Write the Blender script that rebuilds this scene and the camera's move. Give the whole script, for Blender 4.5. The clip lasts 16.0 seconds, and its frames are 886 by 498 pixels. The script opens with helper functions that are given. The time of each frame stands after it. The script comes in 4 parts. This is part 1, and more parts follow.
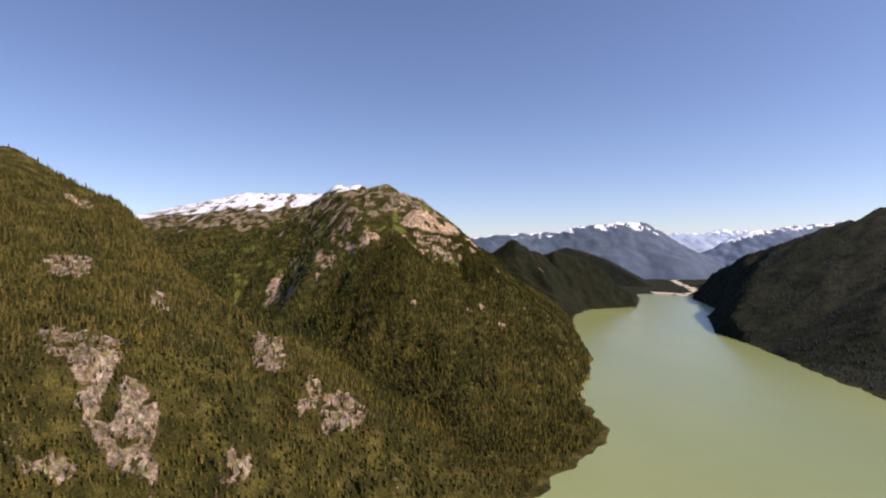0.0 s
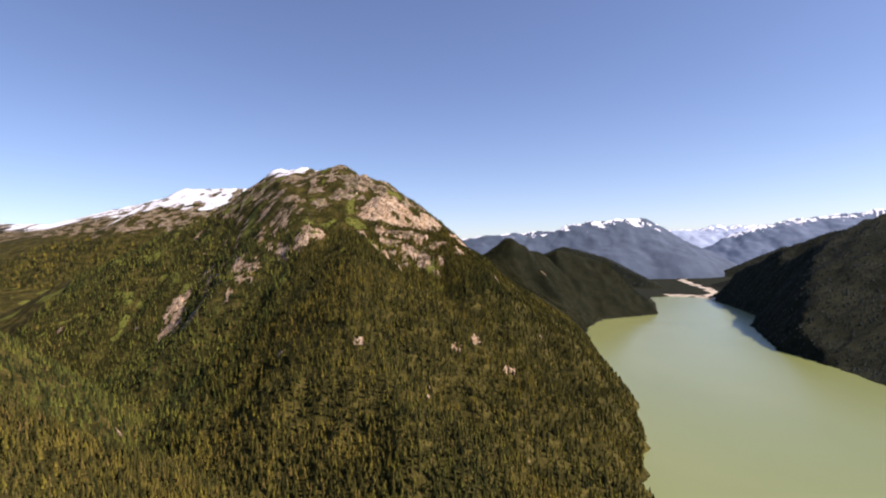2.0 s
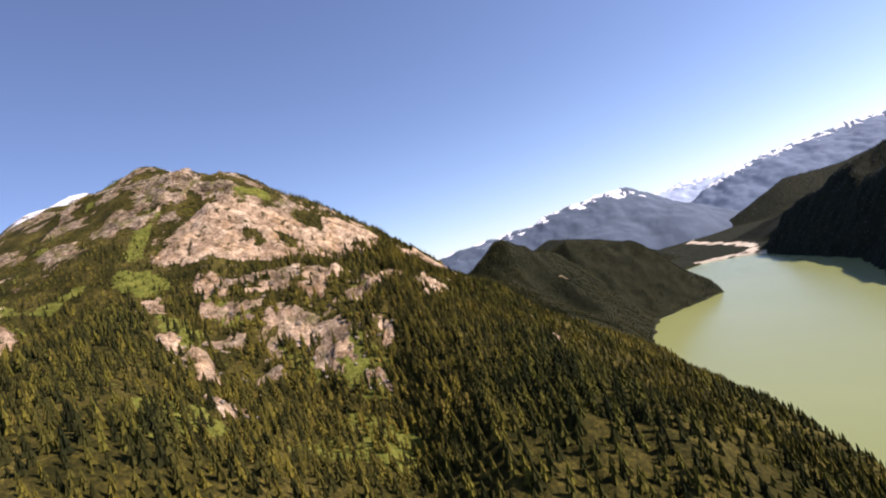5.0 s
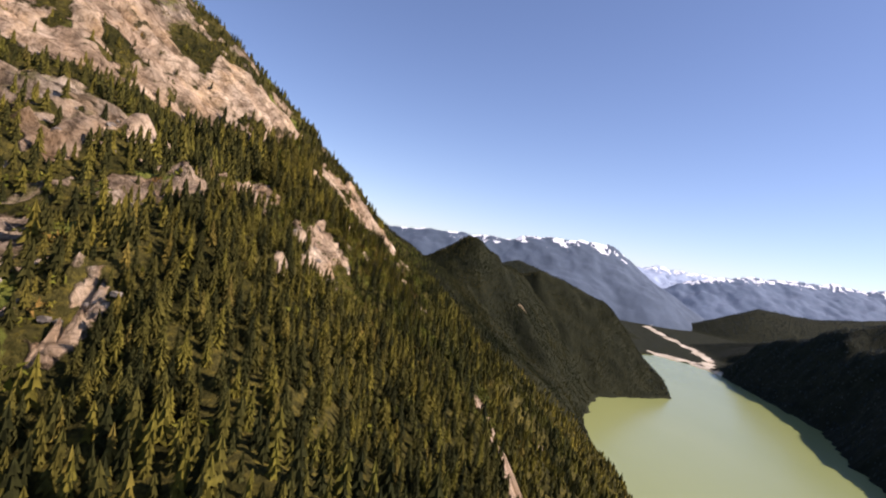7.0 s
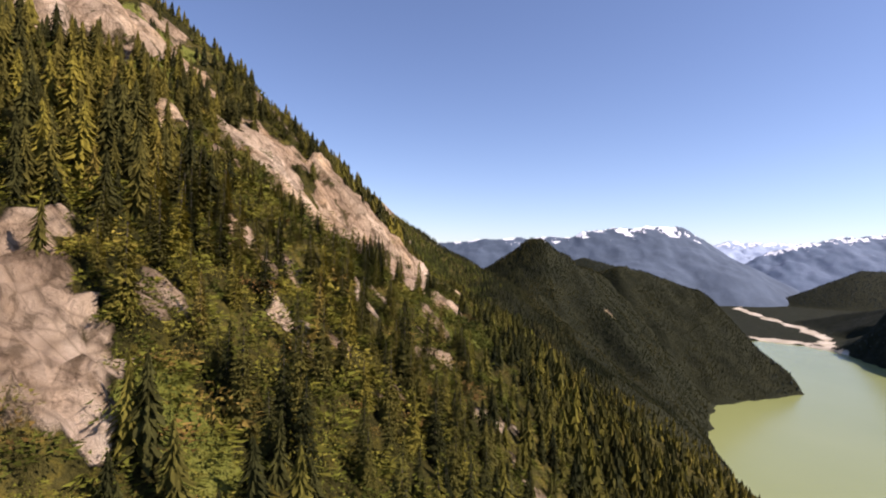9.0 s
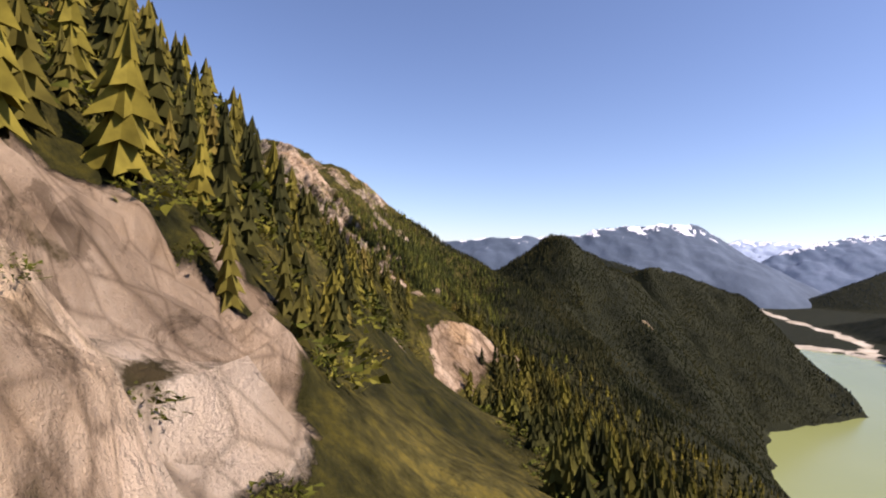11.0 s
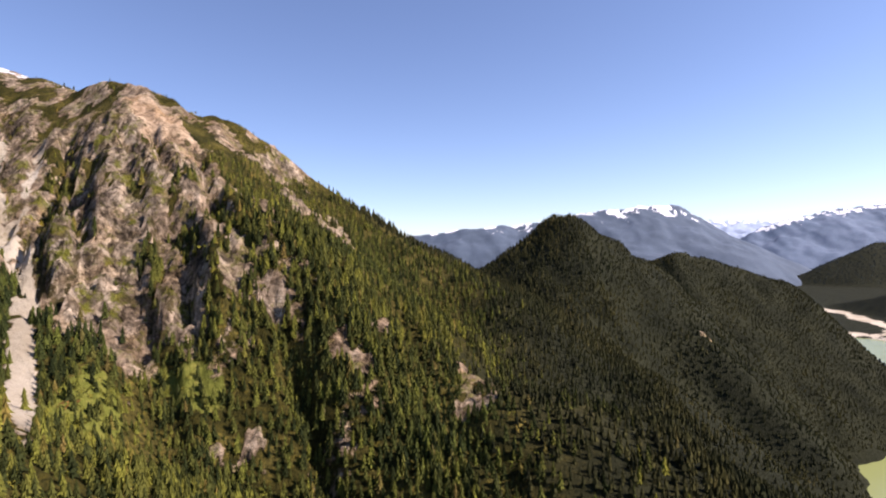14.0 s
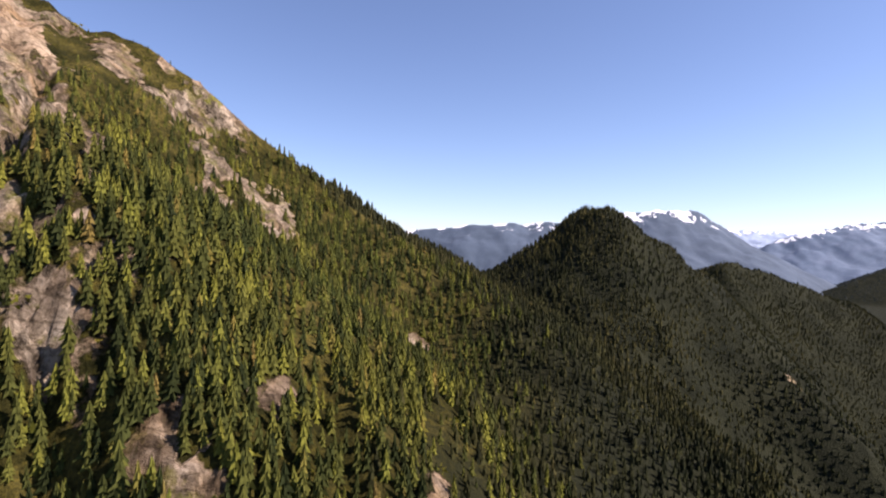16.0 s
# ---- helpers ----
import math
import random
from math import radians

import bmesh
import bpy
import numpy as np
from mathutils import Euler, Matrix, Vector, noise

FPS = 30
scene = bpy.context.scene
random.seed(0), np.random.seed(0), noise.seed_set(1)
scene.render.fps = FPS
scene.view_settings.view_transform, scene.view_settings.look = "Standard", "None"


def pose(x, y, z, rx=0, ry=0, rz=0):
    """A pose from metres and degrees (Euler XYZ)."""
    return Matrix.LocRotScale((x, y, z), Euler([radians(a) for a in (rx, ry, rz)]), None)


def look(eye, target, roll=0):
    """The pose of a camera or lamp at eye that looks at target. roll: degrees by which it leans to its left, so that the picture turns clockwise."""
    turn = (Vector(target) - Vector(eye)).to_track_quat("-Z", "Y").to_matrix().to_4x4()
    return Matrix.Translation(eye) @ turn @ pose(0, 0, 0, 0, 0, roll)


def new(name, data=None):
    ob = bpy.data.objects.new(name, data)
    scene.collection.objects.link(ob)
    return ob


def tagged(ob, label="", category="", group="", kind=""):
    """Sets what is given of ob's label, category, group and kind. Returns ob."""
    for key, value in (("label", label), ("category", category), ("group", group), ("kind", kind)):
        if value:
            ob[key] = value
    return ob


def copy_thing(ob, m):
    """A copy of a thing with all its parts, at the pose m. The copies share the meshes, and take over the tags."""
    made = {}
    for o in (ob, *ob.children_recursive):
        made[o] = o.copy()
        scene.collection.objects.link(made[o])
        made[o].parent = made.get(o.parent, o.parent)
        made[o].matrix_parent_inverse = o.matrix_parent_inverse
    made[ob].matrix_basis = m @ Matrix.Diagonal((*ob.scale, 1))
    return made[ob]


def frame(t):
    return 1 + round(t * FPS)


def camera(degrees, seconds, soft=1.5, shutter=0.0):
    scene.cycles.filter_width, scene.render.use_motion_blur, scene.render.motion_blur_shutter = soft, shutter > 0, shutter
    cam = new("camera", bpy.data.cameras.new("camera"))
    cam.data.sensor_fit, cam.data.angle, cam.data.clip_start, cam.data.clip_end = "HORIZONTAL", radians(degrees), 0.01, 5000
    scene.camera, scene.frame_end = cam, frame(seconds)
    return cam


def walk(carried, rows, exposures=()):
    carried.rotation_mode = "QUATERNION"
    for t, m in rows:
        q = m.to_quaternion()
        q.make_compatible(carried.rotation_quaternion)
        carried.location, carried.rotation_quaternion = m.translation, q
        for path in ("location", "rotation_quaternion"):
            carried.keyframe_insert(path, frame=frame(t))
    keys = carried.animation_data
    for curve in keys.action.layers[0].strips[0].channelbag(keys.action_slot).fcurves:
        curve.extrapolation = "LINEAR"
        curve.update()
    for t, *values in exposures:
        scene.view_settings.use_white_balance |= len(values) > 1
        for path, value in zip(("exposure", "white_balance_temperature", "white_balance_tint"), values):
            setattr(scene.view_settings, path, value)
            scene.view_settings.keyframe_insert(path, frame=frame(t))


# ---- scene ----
cam = camera(77.0, 16.0, soft=2.1)
PATH = [  # seconds, x, y, z, heading to the left, pitch up, roll
    (0.0, 0.00, 0.00, 0.00, 0.00, -0.00, -0.00),
    (0.5, 1.10, 16.89, -0.36, -0.82, 0.33, -0.69),
    (1.0, 2.07, 33.80, -0.66, -1.16, 0.16, 0.69),
    (1.5, 2.96, 50.73, -0.85, -0.90, -0.04, -0.22),
    (2.0, 4.07, 67.08, -0.92, -1.16, 0.33, -1.44),
    (2.5, 5.39, 82.66, -0.93, -1.74, 0.22, 0.68),
    (3.0, 6.44, 98.10, -0.75, -1.36, 0.18, 1.99),
    (3.2, 6.87, 104.50, -0.71, -1.23, 0.15, 1.79),
    (4.2, 8.30, 140.40, -0.30, -2.50, 1.30, -7.50),
    (5.3, 9.83, 175.28, 0.17, -5.35, 2.42, -17.93),
    (5.5, 10.11, 178.31, 0.28, -6.59, 2.28, -17.45),
    (6.0, 11.64, 185.83, 0.41, -8.08, 1.11, -4.25),
    (6.5, 13.23, 192.79, 0.42, -8.97, 0.28, 7.68),
    (7.0, 14.34, 199.38, 0.42, -7.48, -0.06, 10.07),
    (7.5, 15.10, 206.02, 0.41, -5.58, -0.14, 8.01),
    (8.0, 15.73, 212.43, 0.41, -3.99, -0.15, 7.42),
    (8.5, 16.25, 219.13, 0.27, -1.87, 0.65, 4.36),
    (9.0, 16.75, 224.57, 0.23, -1.59, 0.77, 1.30),
    (9.5, 17.07, 230.27, 0.24, -1.23, 0.64, -0.27),
    (10.0, 17.38, 235.53, 0.11, -0.89, 1.23, -3.07),
    (10.2, 17.45, 238.07, 0.13, -0.83, 0.76, 1.32),
    (12.3, 17.75, 267.96, 0.95, -3.40, 0.49, -0.90),
    (12.5, 17.93, 270.66, 0.95, -3.68, 0.13, -1.88),
    (13.0, 18.80, 276.96, 0.98, -4.47, 0.26, -1.36),
    (13.5, 19.45, 283.34, 0.80, -3.69, 0.12, -0.59),
    (14.0, 20.26, 289.47, 0.60, -3.96, 0.08, -1.75),
    (14.5, 21.16, 295.29, 0.52, -4.00, -0.10, 0.88),
    (15.0, 21.84, 300.46, 0.47, -4.04, -0.28, 1.82),
    (15.5, 22.59, 306.02, 0.51, -3.99, -0.41, 1.90),
    (16.0, 23.28, 311.46, 0.50, -3.12, -0.39, 1.16),
]


def flown(x, y, z, yaw, pitch, roll):
    c = math.cos(radians(pitch))
    way = Vector((-math.sin(radians(yaw)) * c, math.cos(radians(yaw)) * c, math.sin(radians(pitch))))
    eye = Vector((x, y, z))
    return look(eye, eye + way, roll)


STOPS = [(0.0, 0.3), (3.0, 0.6), (5.3, 0.7), (6.0, 0.6), (7.0, 0.55), (9.0, 0.6), (10.0, 0.75), (12.3, 0.5), (13.0, 0.8), (16.0, 0.75)]
walk(cam, [(t, flown(*row)) for t, *row in PATH], [(t, stops + 0.12, 6820, 27) for t, stops in STOPS])

# ---- world, sun ----
SUN_AZ, SUN_EL = radians(104), radians(42)   # clockwise from +y
world = bpy.data.worlds.new("sky")
scene.world = world
world.use_nodes = True
wn = world.node_tree
sky = wn.nodes.new("ShaderNodeTexSky")
sky.sky_type, sky.sun_disc = "NISHITA", False
sky.sun_elevation, sky.sun_rotation = SUN_EL, SUN_AZ
sky.altitude, sky.air_density, sky.dust_density, sky.ozone_density = 300, 0.8, 0.35, 4.0
wn.links.new(sky.outputs[0], wn.nodes["Background"].inputs[0])
wn.nodes["Background"].inputs[1].default_value = 0.108
sun = new("sun", bpy.data.lights.new("sun", "SUN"))
sun.data.energy, sun.data.angle, sun.data.color = 5.0, radians(0.53), (1.0, 0.94, 0.84)
sun_way = Vector((math.sin(SUN_AZ) * math.cos(SUN_EL), math.cos(SUN_AZ) * math.cos(SUN_EL), math.sin(SUN_EL)))
sun.matrix_world = look((0, 0, 200), Vector((0, 0, 200)) - sun_way)

# ---- noise and meshes ----
LAKE_Z = -42.0


def gnoise(x, y, seed=0):
    """Gradient noise on numpy arrays, about -1 to 1."""
    xi, yi = np.floor(x).astype(np.int64), np.floor(y).astype(np.int64)
    fx, fy = x - xi, y - yi

    def corner(i, j):
        n = ((xi + i) * 374761393 + (yi + j) * 668265263 + seed * 974634777) & 0xFFFFFFFF
        n = ((n ^ (n >> 13)) * 1274126177) & 0xFFFFFFFF
        a = (n ^ (n >> 16)) * (2 * np.pi / 4294967296.0)
        return np.cos(a) * (fx - i) + np.sin(a) * (fy - j)

    u, v = fx * fx * fx * (fx * (fx * 6 - 15) + 10), fy * fy * fy * (fy * (fy * 6 - 15) + 10)
    a, b = corner(0, 0) * (1 - u) + corner(1, 0) * u, corner(0, 1) * (1 - u) + corner(1, 1) * u
    return (a * (1 - v) + b * v) * 1.5


def fbm(x, y, size, octaves, seed=0, gain=0.5):
    out, amp = 0.0, 1.0
    for n in range(octaves):
        out = out + amp * gnoise(x / size, y / size, seed + 17 * n)
        size, amp = size * 0.47, amp * gain
    return out


def cells(x, y, seed=0):
    """Random blocks on numpy arrays: each block's own value, the gap to the next one, and the lean of its face."""
    xi, yi = np.floor(x).astype(np.int64), np.floor(y).astype(np.int64)
    first, second, value, lean = np.full(np.shape(x), 9.0), np.full(np.shape(x), 9.0), np.zeros(np.shape(x)), np.zeros(np.shape(x))
    for i in (-1, 0, 1):
        for j in (-1, 0, 1):
            n = ((xi + i) * 374761393 + (yi + j) * 668265263 + seed * 974634777) & 0xFFFFFFFF
            n = ((n ^ (n >> 13)) * 1274126177) & 0xFFFFFFFF
            n = n ^ (n >> 16)
            px, py = xi + i + 0.1 + 0.8 * (n & 1023) / 1023.0, yi + j + 0.1 + 0.8 * ((n >> 10) & 1023) / 1023.0
            d = np.hypot(x - px, y - py)
            value = np.where(d < first, ((n >> 20) & 1023) / 1023.0, value)
            lean = np.where(d < first, (x - px) * (((n >> 5) & 255) / 127.5 - 1) + (y - py) * (((n >> 15) & 255) / 127.5 - 1), lean)
            second = np.where(d < first, first, np.minimum(second, d))
            first = np.minimum(first, d)
    return value, second - first, lean


def smooth(x, a, b):
    t = np.clip((x - a) / (b - a), 0, 1)
    return t * t * (3 - 2 * t)


def raw_mesh(name, verts, tris, material, masks=None, shade_smooth=True):
    """A mesh of triangles or quads from arrays."""
    me = bpy.data.meshes.new(name)
    n, k = tris.shape
    me.vertices.add(len(verts))
    me.vertices.foreach_set("co", np.ascontiguousarray(verts, np.float32).ravel())
    me.loops.add(n * k)
    me.loops.foreach_set("vertex_index", np.ascontiguousarray(tris, np.int32).ravel())
    me.polygons.add(n)
    me.polygons.foreach_set("loop_start", np.arange(0, n * k, k, dtype=np.int32))
    me.polygons.foreach_set("use_smooth", np.full(n, shade_smooth, bool))
    for key, values in (masks or {}).items():
        at = me.attributes.new(key, "FLOAT", "POINT")
        at.data.foreach_set("value", np.ascontiguousarray(values, np.float32).ravel())
    me.materials.append(material)
    me.update()
    me.validate()
    return me


def part(name, bm, material, parent, label=""):
    me = bpy.data.meshes.new(name)
    bm.to_mesh(me)
    bm.free()
    me.materials.append(material)
    ob = new(name, me)
    ob.parent = parent
    return tagged(ob, label)


# ---- materials ----
def nodes_of(name):
    m = bpy.data.materials.new(name)
    m.use_nodes = True
    nt = m.node_tree
    return m, nt, nt.nodes["Principled BSDF"]


def node(nt, kind, **inputs):
    n = nt.nodes.new(kind)
    for key, value in inputs.items():
        n.inputs[key.replace("_", " ")].default_value = value
    return n


def noise_tex(nt, size, detail=4.0, rough=0.55, stretch=None, distortion=0.0):
    """Noise in world metres; size is the width of a blotch."""
    geo = nt.nodes.new("ShaderNodeNewGeometry")
    src = geo.outputs["Position"]
    if stretch:
        mp = nt.nodes.new("ShaderNodeMapping")
        mp.inputs["Scale"].default_value = stretch
        nt.links.new(src, mp.inputs["Vector"])
        src = mp.outputs[0]
    t = node(nt, "ShaderNodeTexNoise", Scale=1.0 / size, Detail=detail, Roughness=rough, Distortion=distortion)
    nt.links.new(src, t.inputs["Vector"])
    return t.outputs["Fac"]


def ramp(nt, src, stops):
    r = nt.nodes.new("ShaderNodeValToRGB")
    e = r.color_ramp.elements
    while len(e) < len(stops):
        e.new(0.5)
    for el, (p, c) in zip(e, stops):
        el.position, el.color = p, (*c, 1) if len(c) == 3 else c
    nt.links.new(src, r.inputs[0])
    return r.outputs[0]


def mix(nt, fac, a, b, mode="MIX"):
    m = nt.nodes.new("ShaderNodeMix")
    m.data_type, m.blend_type = "RGBA", mode
    for sock, value in ((m.inputs[0], fac), (m.inputs[6], a), (m.inputs[7], b)):
        if isinstance(value, (int, float)):
            sock.default_value = value
        elif isinstance(value, tuple):
            sock.default_value = (*value, 1)
        else:
            nt.links.new(value, sock)
    return m.outputs[2]


def attr(nt, key):
    a = nt.nodes.new("ShaderNodeAttribute")
    a.attribute_name = key
    return a.outputs["Fac"]


def bump(nt, bsdf, src, strength, distance):
    b = node(nt, "ShaderNodeBump", Strength=strength, Distance=distance)
    nt.links.new(src, b.inputs["Height"])
    nt.links.new(b.outputs[0], bsdf.inputs["Normal"])


def math_node(nt, op, a, b):
    m = nt.nodes.new("ShaderNodeMath")
    m.operation = op
    for sock, value in zip(m.inputs, (a, b)):
        if isinstance(value, (int, float)):
            sock.default_value = value
        else:
            nt.links.new(value, sock)
    return m.outputs[0]


def ground_material():
    m, nt, bsdf = nodes_of("mountain_ground")
    soil = ramp(nt, noise_tex(nt, 3.0, 6), [(0.3, (0.014, 0.015, 0.004)), (0.48, (0.034, 0.031, 0.008)), (0.64, (0.075, 0.064, 0.018))])
    brush = ramp(nt, noise_tex(nt, 0.28, 8, 0.75), [(0.36, (0.4, 0.42, 0.36)), (0.5, (1, 1, 1)), (0.64, (2.1, 1.9, 1.3))])
    soil = mix(nt, 1.0, soil, brush, "MULTIPLY")
    # shade on the hill and the far side, painted in as darker soil
    soil = mix(nt, attr(nt, "shade_tint"), soil, ramp(nt, noise_tex(nt, 4.0, 6), [(0.3, (0.009, 0.011, 0.006)), (0.65, (0.021, 0.023, 0.012))]))
    meadow = ramp(nt, noise_tex(nt, 0.8, 9, 0.72), [(0.3, (0.06, 0.072, 0.014)), (0.52, (0.12, 0.13, 0.025)), (0.7, (0.19, 0.18, 0.045))])
    rock_a = ramp(nt, noise_tex(nt, 2.2, 8, 0.65, (1, 1, 0.35)), [(0.28, (0.17, 0.133, 0.094)), (0.42, (0.36, 0.287, 0.208)), (0.56, (0.5, 0.408, 0.305)), (0.72, (0.62, 0.545, 0.44))])
    old = ramp(nt, noise_tex(nt, 1.6, 8, 0.7, (1, 1, 0.3)), [(0.3, (0.08, 0.072, 0.059)), (0.44, (0.26, 0.234, 0.195)), (0.58, (0.41, 0.37, 0.31)), (0.74, (0.56, 0.52, 0.45))])
    rock_a = mix(nt, attr(nt, "weathered"), rock_a, old)
    cracks = ramp(nt, noise_tex(nt, 0.55, 8, 0.7, (1, 1, 0.5), 0.6), [(0.4, (0.25, 0.23, 0.2)), (0.46, (1, 1, 1))])
    rock = mix(nt, 0.65, rock_a, cracks, "MULTIPLY")
    # broken facets: each its own tone, with dark crevices and scrub between
    shard = node(nt, "ShaderNodeTexVoronoi", Scale=1.9)
    squash = nt.nodes.new("ShaderNodeMapping")
    squash.inputs["Scale"].default_value = (1.0, 1.0, 0.45)
    nt.links.new(nt.nodes.new("ShaderNodeNewGeometry").outputs["Position"], squash.inputs["Vector"])
    nt.links.new(squash.outputs[0], shard.inputs["Vector"])
    tone = ramp(nt, shard.outputs["Color"], [(0.15, (0.45, 0.42, 0.38)), (0.5, (0.9, 0.88, 0.85)), (0.85, (1.25, 1.22, 1.18))])
    rock = mix(nt, 0.4, rock, tone, "MULTIPLY")
    broken = mix(nt, 0.8, rock, tone, "MULTIPLY")
    crevice = ramp(nt, noise_tex(nt, 0.9, 9, 0.75, (1, 1, 0.55), 0.4), [(0.4, (0.1, 0.09, 0.07)), (0.5, (1, 1, 1))])
    broken = mix(nt, 0.85, broken, crevice, "MULTIPLY")
    fissure = ramp(nt, noise_tex(nt, 0.75, 9, 0.72, (1, 1, 0.16), 0.5), [(0.4, (0.12, 0.1, 0.08)), (0.49, (0.85, 0.84, 0.82)), (0.6, (1.1, 1.1, 1.1))])
    broken = mix(nt, 0.68, broken, fissure, "MULTIPLY")
    scrub = ramp(nt, noise_tex(nt, 1.7, 7, 0.7), [(0.52, (0, 0, 0)), (0.6, (1, 1, 1))])
    broken = mix(nt, scrub, broken, meadow)
    rock = mix(nt, attr(nt, "weathered"), rock, broken)
    geo = nt.nodes.new("ShaderNodeNewGeometry")
    warp = nt.nodes.new("ShaderNodeMapping")
    warp.inputs["Scale"].default_value, warp.inputs["Rotation"].default_value = (0.35, 1.7, 0.9), (0.2, 0.75, 0.4)
    nt.links.new(geo.outputs["Position"], warp.inputs["Vector"])
    cell = node(nt, "ShaderNodeTexVoronoi", Scale=0.75)
    cell.feature = "DISTANCE_TO_EDGE"
    jitter = mix(nt, 0.28, warp.outputs[0], nt.nodes.new("ShaderNodeTexNoise").outputs["Color"], "LINEAR_LIGHT")
    nt.links.new(jitter, cell.inputs["Vector"])
    joint = ramp(nt, cell.outputs["Distance"], [(0.0, (0.16, 0.14, 0.12)), (0.03, (0.6, 0.57, 0.53)), (0.075, (1, 1, 1))])
    rock = mix(nt, 0.5, rock, joint, "MULTIPLY")
    split = node(nt, "ShaderNodeTexVoronoi", Scale=2.4)
    split.feature = "DISTANCE_TO_EDGE"
    nt.links.new(jitter, split.inputs["Vector"])
    seam = ramp(nt, split.outputs["Distance"], [(0.0, (0.2, 0.17, 0.14)), (0.05, (0.8, 0.77, 0.73)), (0.1, (1, 1, 1))])
    rock = mix(nt, 0.45, rock, seam, "MULTIPLY")
    ochre = ramp(nt, noise_tex(nt, 2.6, 5, 0.65), [(0.5, (1, 1, 1)), (0.66, (1.0, 0.86, 0.62))])
    rock = mix(nt, 0.6, rock, ochre, "MULTIPLY")
    rock = mix(nt, 1.0, rock, (1.32, 1.3, 1.27), "MULTIPLY")
    streak = ramp(nt, noise_tex(nt, 1.3, 5, 0.6, (1, 1, 0.12)), [(0.42, (0.5, 0.45, 0.4)), (0.47, (0.88, 0.84, 0.8)), (0.56, (1, 1, 1))])
    rock = mix(nt, 0.5, rock, streak, "MULTIPLY")
    face = ramp(nt, attr(nt, "face"), [(0.0, (0.66, 0.6, 0.55)), (0.35, (0.9, 0.84, 0.8)), (0.7, (1.0, 0.97, 0.94)), (1.0, (1.12, 1.1, 1.08))])
    rock = mix(nt, 1.0, rock, face, "MULTIPLY")
    tuft = ramp(nt, noise_tex(nt, 0.35, 5), [(0.35, (0.03, 0.03, 0.012)), (0.65, (0.1, 0.075, 0.035))])
    rock = mix(nt, ramp(nt, math_node(nt, "ADD", attr(nt, "joint"), math_node(nt, "MULTIPLY", math_node(nt, "SUBTRACT", noise_tex(nt, 0.7, 6, 0.7), 0.5), 1.6)), [(0.62, (0, 0, 0)), (0.78, (1, 1, 1))]), rock, tuft)
    sand = ramp(nt, noise_tex(nt, 9, 5), [(0.35, (0.34, 0.29, 0.21)), (0.65, (0.56, 0.5, 0.4))])
    snow = ramp(nt, noise_tex(nt, 4, 4), [(0.3, (0.72, 0.74, 0.78)), (0.7, (0.88, 0.89, 0.9))])
    edge = math_node(nt, "MULTIPLY", math_node(nt, "SUBTRACT", noise_tex(nt, 0.9, 7, 0.65), 0.5), 1.2)
    def cut(key):
        c = ramp(nt, math_node(nt, "ADD", attr(nt, key), edge), [(0.42, (0, 0, 0)), (0.58, (1, 1, 1))])
        return c
    col = mix(nt, cut("meadow"), soil, meadow)
    col = mix(nt, cut("rock"), col, rock)
    col = mix(nt, cut("sand"), col, sand)
    col = mix(nt, cut("snow"), col, snow)
    nt.links.new(col, bsdf.inputs["Base Color"])
    bsdf.inputs["Roughness"].default_value = 0.9
    bsdf.inputs["Specular IOR Level"].default_value = 0.06
    # broken faces: planes that lean their own way, block by block
    relief = noise_tex(nt, 0.8, 8, 0.7, (1, 1, 0.5))
    relief = math_node(nt, "MULTIPLY", relief, 0.35)
    wall = cut("rock")
    relief = math_node(nt, "ADD", relief, math_node(nt, "MULTIPLY", math_node(nt, "MULTIPLY", noise_tex(nt, 1.3, 10, 0.78, (1, 1, 0.6)), wall), 0.5))
    for scale, tall in ((0.45, 0.2), (1.3, 0.4), (3.4, 0.34), (8.0, 0.16)):
        block = node(nt, "ShaderNodeTexVoronoi", Scale=scale)
        nt.links.new(jitter, block.inputs["Vector"])
        away, tilt, dot = (nt.nodes.new("ShaderNodeVectorMath") for _ in range(3))
        away.operation, tilt.operation, dot.operation = "SUBTRACT", "SUBTRACT", "DOT_PRODUCT"
        tilt.inputs[1].default_value = (0.5, 0.5, 0.5)
        nt.links.new(jitter, away.inputs[0])
        nt.links.new(block.outputs["Position"], away.inputs[1])
        nt.links.new(block.outputs["Color"], tilt.inputs[0])
        nt.links.new(away.outputs[0], dot.inputs[0])
        nt.links.new(tilt.outputs[0], dot.inputs[1])
        relief = math_node(nt, "ADD", relief, math_node(nt, "MULTIPLY", math_node(nt, "MULTIPLY", dot.outputs["Value"], wall), tall))
    relief = math_node(nt, "ADD", relief, math_node(nt, "MULTIPLY", math_node(nt, "MULTIPLY", joint, wall), 0.05))
    bump(nt, bsdf, relief, 1.0, 1.0)
    return m


def range_material(name, near, far):
    m, nt, bsdf = nodes_of(name)
    wood = ramp(nt, noise_tex(nt, 22, 7, 0.6), [(0.35, near), (0.65, far)])
    snow = ramp(nt, noise_tex(nt, 12, 4), [(0.3, (0.72, 0.75, 0.8)), (0.7, (0.86, 0.88, 0.9))])
    edge = math_node(nt, "MULTIPLY", math_node(nt, "SUBTRACT", noise_tex(nt, 6, 7, 0.7), 0.5), 1.9)
    fac = ramp(nt, math_node(nt, "ADD", attr(nt, "snow"), edge), [(0.44, (0, 0, 0)), (0.56, (1, 1, 1))])
    nt.links.new(mix(nt, fac, wood, snow), bsdf.inputs["Base Color"])
    bsdf.inputs["Roughness"].default_value = 0.95
    bump(nt, bsdf, noise_tex(nt, 5, 7, 0.7), 0.3, 1.2)
    return m


